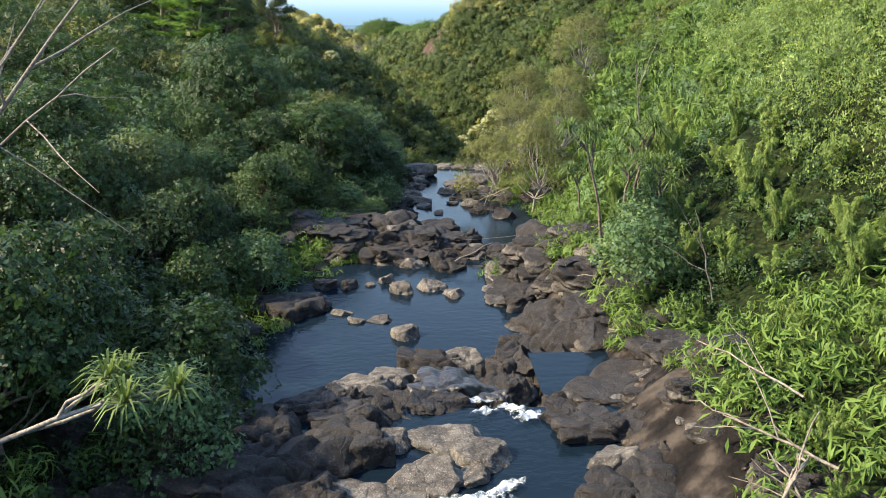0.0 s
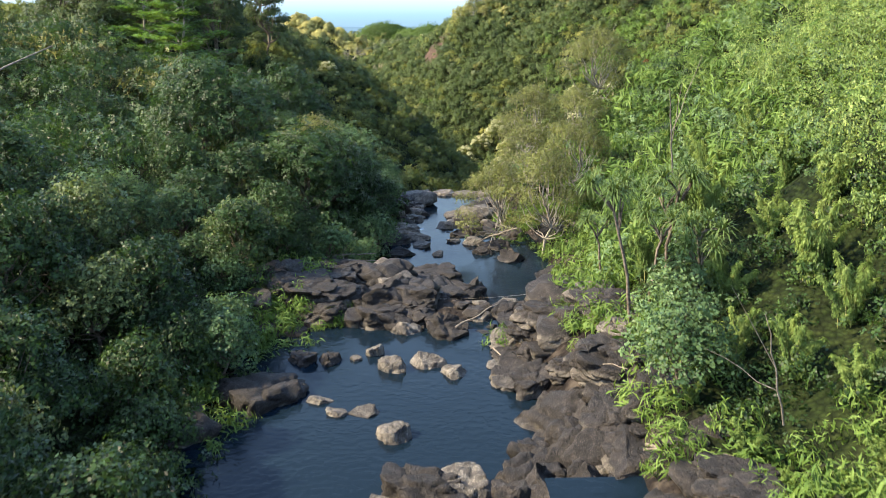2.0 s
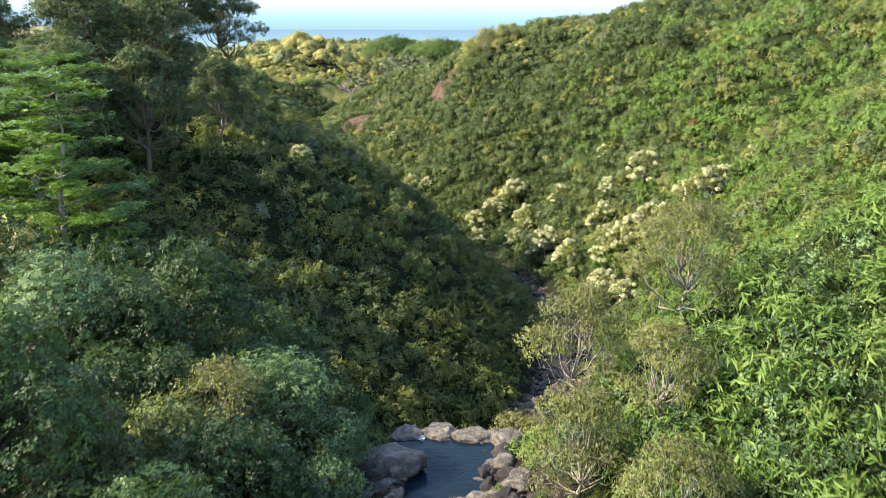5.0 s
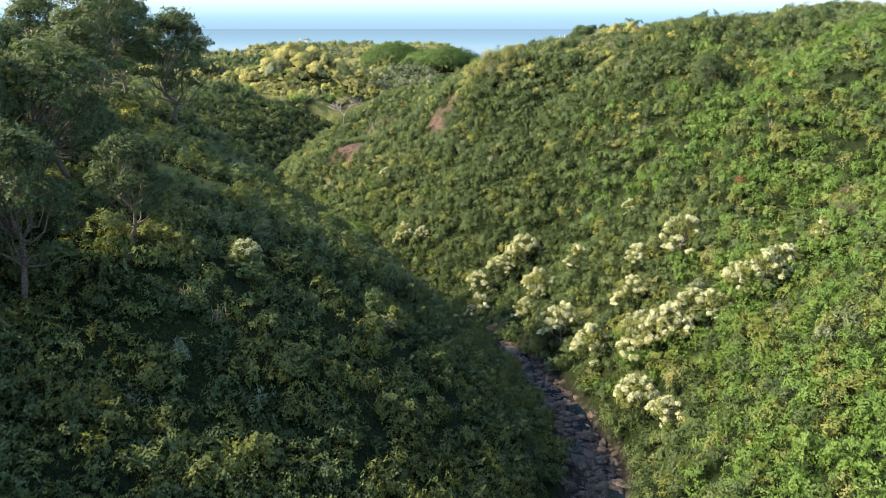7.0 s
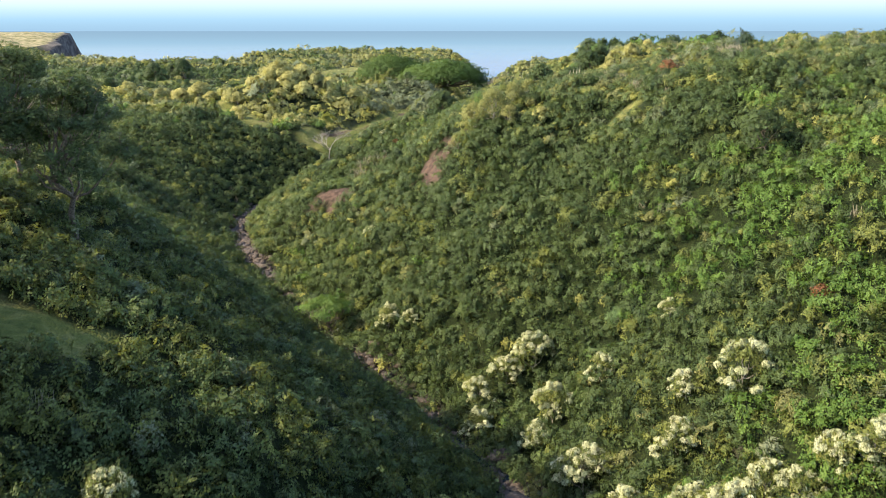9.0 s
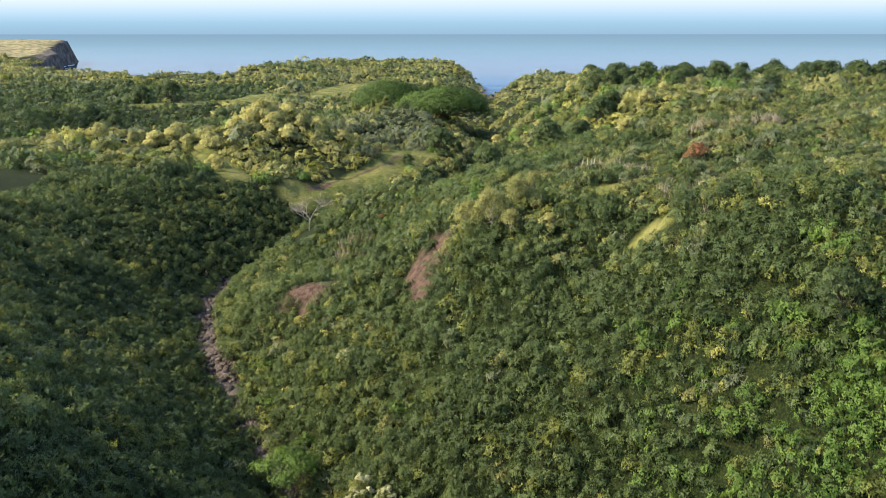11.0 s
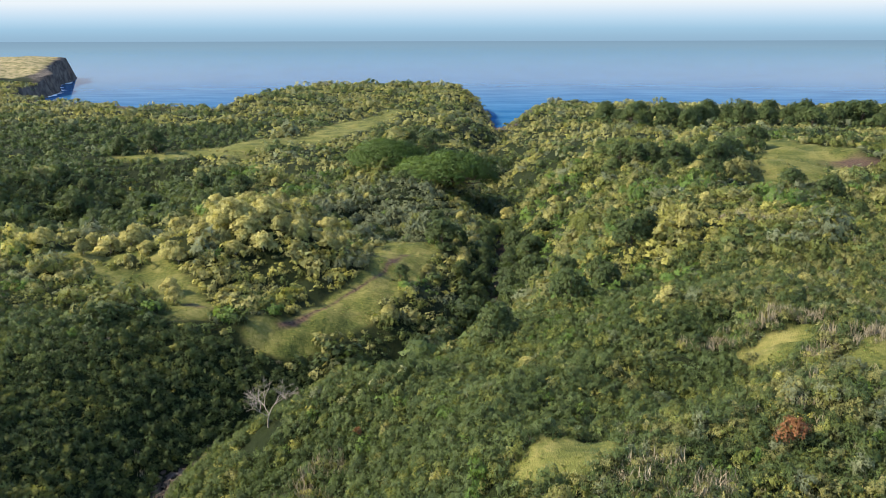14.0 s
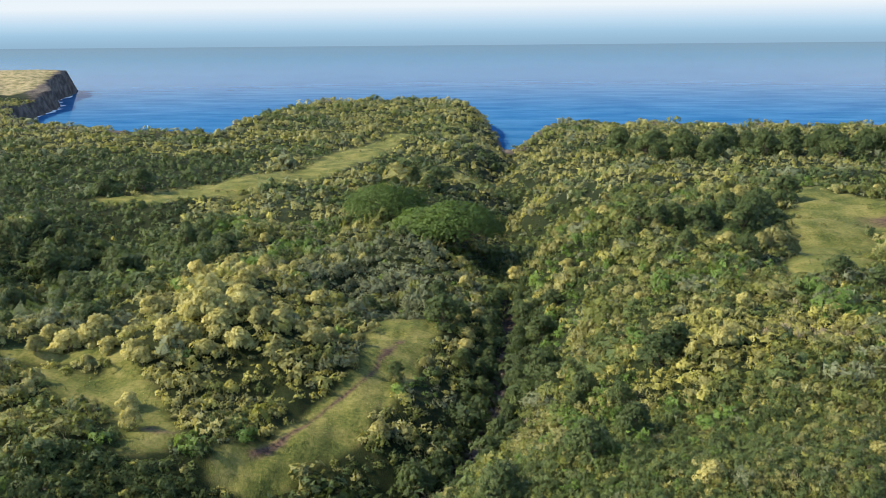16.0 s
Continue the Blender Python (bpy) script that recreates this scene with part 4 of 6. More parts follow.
x, y, d, s = scatter(4, 30, 8, 125, 1.8, lambda x, y, d, at, s: (s > 0) & (d > np.interp(at, [0, 22, 40, 50, 60, 75, 95, 125], [9.5, 8.8, 11.2, 10, 9, 9.2, 9, 7])) & (d < 23))
k = (d < 12.5) | (y < 40)
stand("bamboo_undergrowth", x[k], y[k], height(x[k], y[k]) - 0.2, rng.uniform(1.0, 1.7, k.sum()), SLIM_UNDER, foliage("bright", "slim"), "fresh green undergrowth beneath the bamboo", "undergrowth")
# bank tone here paints the dark gaps under the bamboo
stand("bamboo_undergrowth", x[~k], y[~k], height(x[~k], y[~k]) - 0.2, rng.uniform(1.0, 1.7, (~k).sum()), UNDER, foliage("bank", "near"), "green undergrowth beneath the bamboo, darkened for the shade there", "undergrowth")

# wispy olive trees over the end of the pools
WISPY = [tree("wispy_tree", "olive wispy-leaved tree with thin grey branches", 300 + i, 9.5, 4.4, 26, 3600, 0.42, foliage("wispy", "fine", 0.6), BARK_PALE, 0.1, 0.85, 0.14, 0.24, 0.45, 0.6, 0.35, 0.45, 3) for i in range(2)]
plant(WISPY, [(4.6, 87, 0.95), (8.2, 83, 0.95), (11.5, 89, 0.9), (8.2, 98, 0.95), (13, 99, 0.9), (9.5, 108, 1.1), (16, 108, 1.15), (5.8, 114, 0.8), (-12.5, 100, 1.05), (-17, 90, 0.95), (-14, 82, 0.8)], "wispy trees by the stream")
NOSE = [tree("soft_olive_tree", "tall soft olive-green tree on the nose of the spur", 320 + i, 10.5, 5.0, 20, 1500, 0.9, foliage("pale", "mid", 0.6), BARK_PALE, 0.05, 1.0, 0.18, 0.3, 0.6, 0.7, 0.4, 0.3, 1) for i in range(2)]
plant(NOSE, [(9.5, 339, 0.85), (5, 345, 0.75), (14.5, 346, 0.75), (1.5, 341, 0.6), (18, 351, 0.6), (9, 353, 0.7), (13, 336, 0.6)], "olive trees of the spur")
# bushy grey-green shrub at the foot of the bamboo
BUSH = tree("rounded_bush", "rounded deep green bush at the foot of the bamboo", 330, 4.2, 2.6, 12, 1700, 0.42, foliage("leafy", "near"), BARK, 0.05, 1.0, 0.1, 0.4, 0.7, 0.2)
plant([BUSH], [(9.9, 45.5, 1.0), (11.5, 52, 0.9), (8.8, 101, 0.9), (28, 268, 0.85)], "rounded bushes")


def feathered(seed, tall, spread, name, label):
    """A tall pale-limbed tree whose fine foliage lies in flat tiers."""
    r = np.random.default_rng(seed)
    root = tagged(new(name), label, "tree")
    tubes = [tube(bent((0, 0, -0.5), (0.6, 0.3, tall), 0, 9, r, 0.15), np.linspace(0.24, 0.04, 9), 7)]
    pts, tint = [], []
    for i in range(30):
        h = tall * (0.22 + 0.78 * (i + r.random()) / 30)
        a = i * 2.4 + r.uniform(-0.3, 0.3)
        reach = spread * (1.05 - 0.62 * h / tall) * r.uniform(0.7, 1.1)
        tip = np.array([math.cos(a) * reach, math.sin(a) * reach, h + reach * 0.12])
        limb = bent((0, 0, h - reach * 0.18), tip, 0.15, 6, r, 0.06)
        tubes.append(tube(limb, np.linspace(0.07, 0.015, 6), 5))
        m = int(150 * reach / spread + 60)
        u = r.uniform(0.25, 1.05, m)
        p = np.stack([np.interp(u, np.linspace(0, 1, 6), limb[:, j]) for j in range(3)], -1)
        p += r.normal(size=(m, 3)) * [0.55, 0.55, 0.1]
        pts.append(p), tint.append(np.full(m, r.uniform(0.2, 0.9)))
    v, q = joined(tubes)
    part("trunk", v, q, BARK_PALE, root)
    p = np.concatenate(pts)
    nn = r.normal(size=p.shape) * 0.3 + [0, 0, 1]
    leaf_part("crown", facing(blades(p, nn, r.normal(size=p.shape) * [1, 1, 0.15], r.uniform(0.5, 0.95, len(p))[:, None], 0.7), nn + p * [0.12, 0.12, 0]), foliage("lime", "near"), root, np.concatenate(tint))
    return root


FEATHER = feathered(340, 15.5, 6.0, "feathery_tree", "bright green tree with feathery foliage in flat tiers")
plant([FEATHER], [(-33, 128, 1.35), (-41, 142, 1.1)], "feathery tiered trees")

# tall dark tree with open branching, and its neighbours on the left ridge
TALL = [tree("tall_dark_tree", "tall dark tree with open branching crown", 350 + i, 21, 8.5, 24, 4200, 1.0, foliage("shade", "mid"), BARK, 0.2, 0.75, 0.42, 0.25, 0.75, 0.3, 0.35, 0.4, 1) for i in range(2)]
plant(TALL, [(-43, 232, 1.0), (-52, 226, 0.95), (-56, 246, 0.9), (-64, 256, 1.0), (-64, 232, 0.9), (-50, 214, 0.75), (-62, 208, 0.9), (-52, 150, 0.9), (-45, 160, 0.95), (-38, 166, 0.8), (-60, 164, 1.0), (-31, 176, 0.6), (-48, 142, 0.75)], "tall trees of the left ridge")


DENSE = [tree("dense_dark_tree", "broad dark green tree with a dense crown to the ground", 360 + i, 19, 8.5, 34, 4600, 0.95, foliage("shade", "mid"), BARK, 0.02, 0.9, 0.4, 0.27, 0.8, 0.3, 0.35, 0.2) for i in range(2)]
plant(DENSE, [(-43.5, 190, 1.0), (-52, 183, 1.05), (-54, 199, 1.0), (-61, 174, 1.05), (-50, 167, 0.85)], "dense trees of the left ridge")


# white-flowering trees above the stream
def flowering(seed):
    r = np.random.default_rng(seed)
    root = tree("flowering_tree", "small tree covered in cream-white blossom heads", seed, 4.6, 2.7, 9, 600, 0.6, foliage("mid", "mid"), BARK_PALE, 0.2, 0.85, 0.1, 0.36, 0.5)
    a = r.uniform(0, 2 * np.pi, 46)
    f = np.sqrt(r.random(46))
    side = r.uniform(0, 2 * np.pi)
    c = np.stack([np.cos(a) * f * 2.6, np.sin(a) * f * 2.5, 4.6 - 2.3 * f ** 2 + r.uniform(-0.4, 0.3, 46)], -1)
    c[np.cos(a - side) > 0.55, 2] -= 1.6
    k = r.integers(0, 46, 760)
    off = r.normal(size=(760, 3))
    off[:, 2] = abs(off[:, 2])
    off /= np.linalg.norm(off, axis=1)[:, None]
    p = c[k] + off * 0.33
    leaf_part("blossoms", facing(blades(p, off + r.normal(size=off.shape) * 0.4, np.cross(off, r.normal(size=off.shape)), r.uniform(0.36, 0.66, 760)[:, None], 0.9), off), foliage("blossom", "fine"), root, r.uniform(0.2, 1, 46)[k], "cream-white blossom heads")
    return root


FLOWER = [flowering(400 + i) for i in range(3)]
plant(FLOWER, [(6, 270, 1.29), (5.4, 264, 1.16), (15, 272.5, 1.36), (10.6, 272, 0.98), (17, 258, 1.16), (14, 254, 0.74), (19.5, 239, 1.29), (23.3, 227, 1.09), (24.3, 259, 0.74), (30, 233, 0.92), (32.7, 240, 0.87), (38.4, 234, 1.04), (29, 218.5, 1.16), (33, 215.5, 1.22),
               (36, 216, 0.74), (38.2, 213, 0.80), (44.3, 210.5, 1.09), (41.4, 212.6, 0.74), (48.2, 212, 0.74), (52.4, 213, 0.74), (27, 206, 1.04), (29.3, 197.6, 0.92), (-11.5, 297, 0.87), (-21.7, 184.5, 0.53), (-18.5, 335, 0.60), (34, 258, 0.60), (31, 216.6, 0.98), (-24, 431, 0.42), (-17, 432, 0.4), (-11, 436.5, 0.36), (-34.5, 428, 0.36), (-20, 431.5, 0.34), (46.2, 211, 0.67), (21, 241, 0.74), (-7, 294, 0.60)], "white-flowering trees above the stream")

# flat-topped tree by the bend
FLAT = tree("flat_topped_tree", "wide flat-topped light green tree by the stream", 430, 9.0, 6.5, 16, 1500, 0.9, foliage("bright", "mid"), BARK, 0.72, 0.4, 0.22, 0.26, 0.6)
plant([FLAT], [(-25.6, 310, 1.1)])
# great spreading dome trees on the valley floor
DOME = [tree("dome_tree", "huge spreading dome-crowned dark green tree", 440 + i, 17, 25, 70, 11000, 1.35, foliage("dome", "far"), BARK, 0.3, 0.75, 1.0, 0.2, 0.75) for i in range(2)]
plant(DOME, [(-12, 770, 1.38), (-52, 818, 1.2)], "spreading dome trees")
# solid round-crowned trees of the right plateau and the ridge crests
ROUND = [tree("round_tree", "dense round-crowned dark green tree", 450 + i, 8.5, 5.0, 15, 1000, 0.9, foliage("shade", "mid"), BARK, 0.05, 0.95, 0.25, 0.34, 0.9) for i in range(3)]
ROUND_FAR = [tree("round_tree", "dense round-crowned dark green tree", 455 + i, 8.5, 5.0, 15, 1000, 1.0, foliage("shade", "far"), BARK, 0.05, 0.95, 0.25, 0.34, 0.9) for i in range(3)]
spots = [(127, 703, 1.6), (113, 682, 0.9), (136, 718, 1.2), (159, 760, 1.1), (151, 743, 1.0), (144, 756, 0.9), (121, 692, 1.0), (81, 597, 0.55), (71, 686, 0.8), (82, 690, 0.8), (93, 694, 0.85), (103, 690, 0.9), (76, 700, 0.85), (88, 704, 0.8), (52.5, 279, 0.95), (54, 341, 0.5), (49, 343, 0.45), (45, 311, 0.46), (41, 313, 0.38), (48.5, 309, 0.44), (53, 305, 0.32), (61, 306, 0.34),
         (54, 330, 0.7), (59, 337, 0.65), (61, 326, 0.65), (48, 334, 0.5), (-15, 369, 0.62), (-12, 364, 0.55), (-17, 363, 0.4), (16, 356, 0.42), (38, 360, 0.35), (62, 352, 0.35), (19, 342, 0.45), (-9, 400, 0.55), (-12, 396, 0.6), (-17, 404, 0.6), (-6, 372, 0.5), (-12, 378, 0.5), (30, 278, 0.4), (50, 246, 0.6),
         (-23, 575, 0.6), (-10, 640, 1.1), (-3, 655, 1.0), (6, 590, 0.7), (-20, 506, 0.6), (-5, 536, 0.7), (-180, 690, 1.2), (-200, 720, 1.3), (-165, 660, 1.0), (-230, 760, 1.4), (-190, 760, 1.2), (-150, 640, 0.9), (-215, 690, 1.2), (-175, 730, 1.1),
         (-240, 800, 1.3), (-160, 780, 1.0), (-205, 790, 1.2), (-62, 960, 0.9), (-50, 975, 0.95), (-72, 985, 0.8), (-38, 965, 0.9), (-34, 925, 1.1), (-30, 950, 1.1), (-46, 950, 0.9), (-24, 985, 0.9), (-240, 930, 1.3), (-255, 950, 1.4), (-260, 915, 1.3)]
for k2 in range(26):
    yy = 522 + 7.2 * k2
    spots.append((float(np.interp(yy, line_y, line_x)) + (5.5 if k2 % 2 else -6.5) + rng.uniform(-1, 1), yy, rng.uniform(0.5, 0.8)))
for i in range(84):
    spots.append((118 + 3.4 * i + rng.uniform(-8, 8), 1090 - 0.25 * i + rng.uniform(-65, 65), rng.uniform(1.2, 1.75)))
plant(ROUND, [q for q in spots if q[1] < 430], "round trees of the plateau")
plant(ROUND_FAR, [q for q in spots if q[1] >= 430], "round trees of the plateau")
# the sunlit tone puts sunlight into the leaf colour
SUNNY = [tree("sunlit_tree", "bushy yellow-green tree with sunlight put into its colour", 460 + i, 6.5, 4.6, 13, 1100, 0.95, foliage("sunlit" if i != 2 else "olive", "far"), BARK_PALE, 0.02, 0.95, 0.16, 0.34, 1.0, 0.4, fill=0.08) for i in range(3)]
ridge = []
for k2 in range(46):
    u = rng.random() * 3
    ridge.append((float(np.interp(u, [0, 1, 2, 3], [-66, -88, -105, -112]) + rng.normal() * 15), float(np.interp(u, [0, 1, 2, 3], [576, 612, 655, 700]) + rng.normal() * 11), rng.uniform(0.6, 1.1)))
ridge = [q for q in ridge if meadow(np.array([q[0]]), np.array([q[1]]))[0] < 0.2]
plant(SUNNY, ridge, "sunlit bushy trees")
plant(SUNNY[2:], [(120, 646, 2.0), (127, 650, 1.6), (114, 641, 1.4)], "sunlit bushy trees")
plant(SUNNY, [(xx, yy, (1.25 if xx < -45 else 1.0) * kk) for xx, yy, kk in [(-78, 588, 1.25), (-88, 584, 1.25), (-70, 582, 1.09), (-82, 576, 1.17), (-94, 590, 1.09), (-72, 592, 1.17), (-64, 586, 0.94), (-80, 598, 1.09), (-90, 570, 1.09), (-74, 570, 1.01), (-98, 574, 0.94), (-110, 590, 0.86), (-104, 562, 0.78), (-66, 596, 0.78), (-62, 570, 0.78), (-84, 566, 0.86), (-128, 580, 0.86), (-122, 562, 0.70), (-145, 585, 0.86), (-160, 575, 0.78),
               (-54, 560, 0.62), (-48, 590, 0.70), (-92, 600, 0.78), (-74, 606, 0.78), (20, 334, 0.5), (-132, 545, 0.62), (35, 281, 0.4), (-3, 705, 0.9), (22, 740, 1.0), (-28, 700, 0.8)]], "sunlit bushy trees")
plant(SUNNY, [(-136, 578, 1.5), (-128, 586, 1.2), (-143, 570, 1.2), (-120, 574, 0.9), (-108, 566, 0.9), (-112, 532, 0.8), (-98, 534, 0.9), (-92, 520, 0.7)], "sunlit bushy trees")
spots = [[], []]
for k2 in range(190):
    xx, yy = rng.uniform(-230, 220), rng.uniform(440, 815)
    dd, aa, ss = stream_distance(np.array([xx]), np.array([yy]))
    if dd[0] < 9 or abs(xx + 15) > 30 + 0.48 * (yy - 260) or meadow(np.array([xx]), np.array([yy]))[0] > 0 or math.hypot((xx + 90) / 45, (yy - 615) / 75) < 1 or (xx < -60 and yy < 580):
        continue
    spots[int(wave_noise(xx, yy, 80, 41) > 0.1)].append((xx, yy, rng.uniform(0.4, 0.95)))
plant(ROUND_FAR, spots[0], "dark trees of the lower valley")
plant(SUNNY, spots[1], "pale trees of the lower valley")
spots = [(-44 - 7 * (k2 % 7) + rng.uniform(-3, 3), 300 + 9 * k2 + rng.uniform(-4, 4), rng.uniform(0.4, 0.75)) for k2 in range(12)]
plant(ROUND, [(xx - 30, yy, ss) for xx, yy, ss in spots], "trees of the left slope")
RUST = tree("rust_tree", "tree with rust-red flushing leaves", 470, 5.5, 3.2, 10, 500, 0.8, foliage("rust", "far"), BARK, 0.2, 0.85, 0.15, 0.36, 0.6)
plant([RUST], [(54, 366, 0.9), (49, 240, 0.5), (-19, 418, 0.4)], "rust-coloured trees")


# bare pale trees
def bare_tree(seed, tall, spread, name, label, levels=5):
    r = np.random.default_rng(seed)
    root = tagged(new(name), label, "tree")
    tubes = []

    def grow(a, way, length, girth, level):
        b0 = a + way * length
        tubes.append(tube(bent(a, b0, 0, 4, r, 0.04 * length), np.linspace(girth, girth * 0.62, 4), 5))
        if level:
            for _ in range(3 if level > 1 else 4):
                w = way + r.normal(size=3) * [spread, spread, 0.35] + [0, 0, 0.12]
                grow(b0, w / np.linalg.norm(w), length * r.uniform(0.62, 0.85), girth * 0.64, level - 1)

    grow(np.array([0, 0, -0.3]), np.array([0.05, 0, 1.0]), tall * 0.26, tall * 0.017, levels)
    v, q = joined(tubes)
    part("bare_crown", v, q, BARK_PALE, root)
    return root


DEAD = bare_tree(480, 9.5, 0.75, "bare_tree", "leafless pale grey spreading tree in the gully")
plant([DEAD], [(-43, 437, 1.6)], "bare pale trees")
TWIGGY = bare_tree(481, 9.0, 0.4, "bare_tree", "thin leafless brown tree with fine twigs", 5)
TWIGGY.children[0].data.materials[0] = BARK
plant([TWIGGY], [(55, 214, 0.75), (59, 221, 0.7), (35.2, 224, 0.55), (50.5, 217, 0.4), (-30, 412, 0.5), (-34, 404, 0.45)], "thin bare trees")
for cx, cy, rx, ry, many in ((-27, 408, 9, 7, 46), (34, 354, 8, 7, 40), (66, 425, 17, 4, 60), (44, 331, 7, 8, 36), (72, 401, 12, 4, 40), (98, 520, 20, 5, 40)):
    a, f = rng.uniform(0, 2 * np.pi, many), np.sqrt(rng.random(many))
    x, y = cx + rx * f * np.cos(a), cy + ry * f * np.sin(a)
    stand("dry_thicket", x, y, height(x, y) - 0.2, rng.uniform(1.1, 2.0, many), TWIGS, foliage("dry"), "leafless grey-brown stems standing in a thicket", "thicket")


# screw pines
def pandan(seed, tall, heads, lean, bark, name="screw_pine"):
    r = np.random.default_rng(seed)
    root = tagged(new(name), "screw pine with spiky leaf rosettes on pale bare limbs", "screw pine")
    top = np.array([lean[0], lean[1], tall])
    trunk = bent((0, 0, -0.4), top, 0.35, 8, r, 0.07)
    tubes = [tube(trunk, np.linspace(0.1, 0.055, 8), 7)]
    tips = []
    for i in range(heads):
        a = i * 2.3 + r.uniform(-0.4, 0.4)
        tip = top + np.array([math.cos(a) * 0.85 + lean[0] * 0.18, math.sin(a) * 0.85 + lean[1] * 0.18, r.uniform(-0.15, 0.9)])
        tubes.append(tube(bent(trunk[5 + i % 3], tip, 0.12, 5, r, 0.04), np.linspace(0.06, 0.035, 5), 6))
        tips.append(tip)
    v, q = joined(tubes)
    part("trunk", v, q, bark, root, "ringed bare limbs")
    for tip in tips:
        m = 58
        a = np.arange(m) * 2.39996
        up = np.linspace(1.25, -0.35, m)
        way = np.stack([np.cos(a) * np.cos(up), np.sin(a) * np.cos(up), np.sin(up)], -1)
        length = r.uniform(0.72, 1.05, m)[:, None]
        side = np.cross(way, [0, 0, 1.0])
        side /= np.linalg.norm(side, axis=1)[:, None]
        mid, end = tip + way * length * 0.6 + [0, 0, 0.06], tip + way * length + np.array([0, 0, -0.28]) * length
        root_p = tip + way * 0.06
        v = np.concatenate([np.stack([root_p - side * 0.03, mid - side * 0.032, mid + side * 0.032, root_p + side * 0.03], 1),
                            np.stack([mid - side * 0.032, end - side * 0.006, end + side * 0.006, mid + side * 0.032], 1)])
        leaf_part("rosette", v, foliage("pandan"), root, np.concatenate([r.uniform(0, 1, m)] * 2), "spiky strap-leaved rosette")
    return root


near_pine = pandan(500, 2.7, 5, (6.2, 1.0), BARK_PALE)
near_pine.matrix_basis = pose(-14.8, 20.6, float(height(-14.8, 20.6)))
tall_pine = pandan(501, 7.2, 6, (-1.4, 0.0), BARK)
tall_pine.matrix_basis = pose(9.3, 51.5, float(height(9.3, 51.5)) - 0.1)
SMALL_PINES = [pandan(502, 4.6, 5, (0.5, 0.2), BARK), pandan(503, 3.8, 4, (-0.6, -0.3), BARK)]
plant(SMALL_PINES, [(10.6, 55, 1.05), (11.8, 52.5, 1.0), (12, 57.5, 1.1), (12.8, 54, 1.1), (9.4, 62, 0.8), (13, 60, 1.05)], "screw pines in the bamboo")

# ---- rocks ----


def rock_material(name, dark, mid, pale, patina, worn=0.0):
    m, n, l, b = material(name, 0.72, 0.35)
    tc, oi = n.new("ShaderNodeTexCoord"), n.new("ShaderNodeObjectInfo")
    shift = n.new("ShaderNodeVectorMath")
    l.new(n.new("ShaderNodeNewGeometry").outputs["Position"], shift.inputs[0])
    g1, g2 = tex_noise(n, l, 0.9, 7), tex_noise(n, l, 11, 6)
    c = ramp(n, l, maths(n, l, "ADD", maths(n, l, "MULTIPLY", g1, 0.75), maths(n, l, "MULTIPLY", g2, 0.25)), [(0.34, dark), (0.5, mid), (0.64, pale)])
    # dark lichen on what faces the sky
    sepn = n.new("ShaderNodeSeparateXYZ")
    l.new(n.new("ShaderNodeNewGeometry").outputs["Normal"], sepn.inputs[0])
    f = maths(n, l, "MULTIPLY", maths(n, l, "ADD", sepn.outputs["Z"], maths(n, l, "MULTIPLY", g1, 1.4)), patina)
    k = n.new("ShaderNodeClamp")
    l.new(f, k.inputs[0])
    c = mix(n, l, k.outputs[0], c, tuple(v * 0.8 for v in dark))
    c = mix(n, l, maths(n, l, "MULTIPLY", oi.outputs["Random"], 0.35), c, dark)
    sepo = n.new("ShaderNodeSeparateXYZ")
    l.new(tc.outputs["Object"], sepo.inputs[0])
    foot = n.new("ShaderNodeMapRange")
    foot.inputs["From Min"].default_value, foot.inputs["From Max"].default_value = 0.56, 0.36
    l.new(maths(n, l, "ADD", sepo.outputs["Z"], maths(n, l, "MULTIPLY", g1, 0.8)), foot.inputs[0])
    c = mix(n, l, maths(n, l, "MULTIPLY", foot.outputs[0], worn), c, ramp(n, l, g2, [(0.35, (0.115, 0.102, 0.084)), (0.65, (0.21, 0.185, 0.15))]))
    fleck = ramp(n, l, tex_noise(n, l, 17, 8), [(0.54, (0, 0, 0)), (0.66, (1, 1, 1))])
    c = mix(n, l, maths(n, l, "MULTIPLY", fleck, 0.5), c, tuple(v * 1.5 for v in pale))
    stain = ramp(n, l, tex_noise(n, l, 2.6, 6), [(0.42, (0.45, 0.43, 0.44)), (0.6, (1.15, 1.15, 1.15))])
    c = mix(n, l, 0.85, c, stain, "MULTIPLY")
    vor = n.new("ShaderNodeTexVoronoi")
    vor.feature = "DISTANCE_TO_EDGE"
    vor.inputs["Scale"].default_value = 0.8
    warp = n.new("ShaderNodeVectorMath")
    warp.operation = "ADD"
    nz = n.new("ShaderNodeTexNoise")
    nz.inputs["Scale"].default_value = 1.2
    l.new(shift.outputs[0], nz.inputs["Vector"])
    l.new(shift.outputs[0], warp.inputs[0]), l.new(nz.outputs["Color"], warp.inputs[1])
    l.new(warp.outputs[0], vor.inputs["Vector"])
    crack = ramp(n, l, vor.outputs["Distance"], [(0.0, (0.2, 0.2, 0.2)), (0.03, (1, 1, 1))])
    l.new(mix(n, l, 0.8, c, crack, "MULTIPLY"), b.inputs["Base Color"])
    bump(n, l, b, maths(n, l, "ADD", maths(n, l, "MULTIPLY", g2, 0.5), maths(n, l, "ADD", g1, maths(n, l, "ADD", maths(n, l, "MULTIPLY", crack, 0.12), maths(n, l, "MULTIPLY", tex_noise(n, l, 34, 5), 0.3)))), 1.0, 0.2)
    return m


BASALT = rock_material("basalt_dark", (0.0085, 0.0068, 0.0064), (0.022, 0.0178, 0.016), (0.066, 0.054, 0.045), 0.3, 0.6)
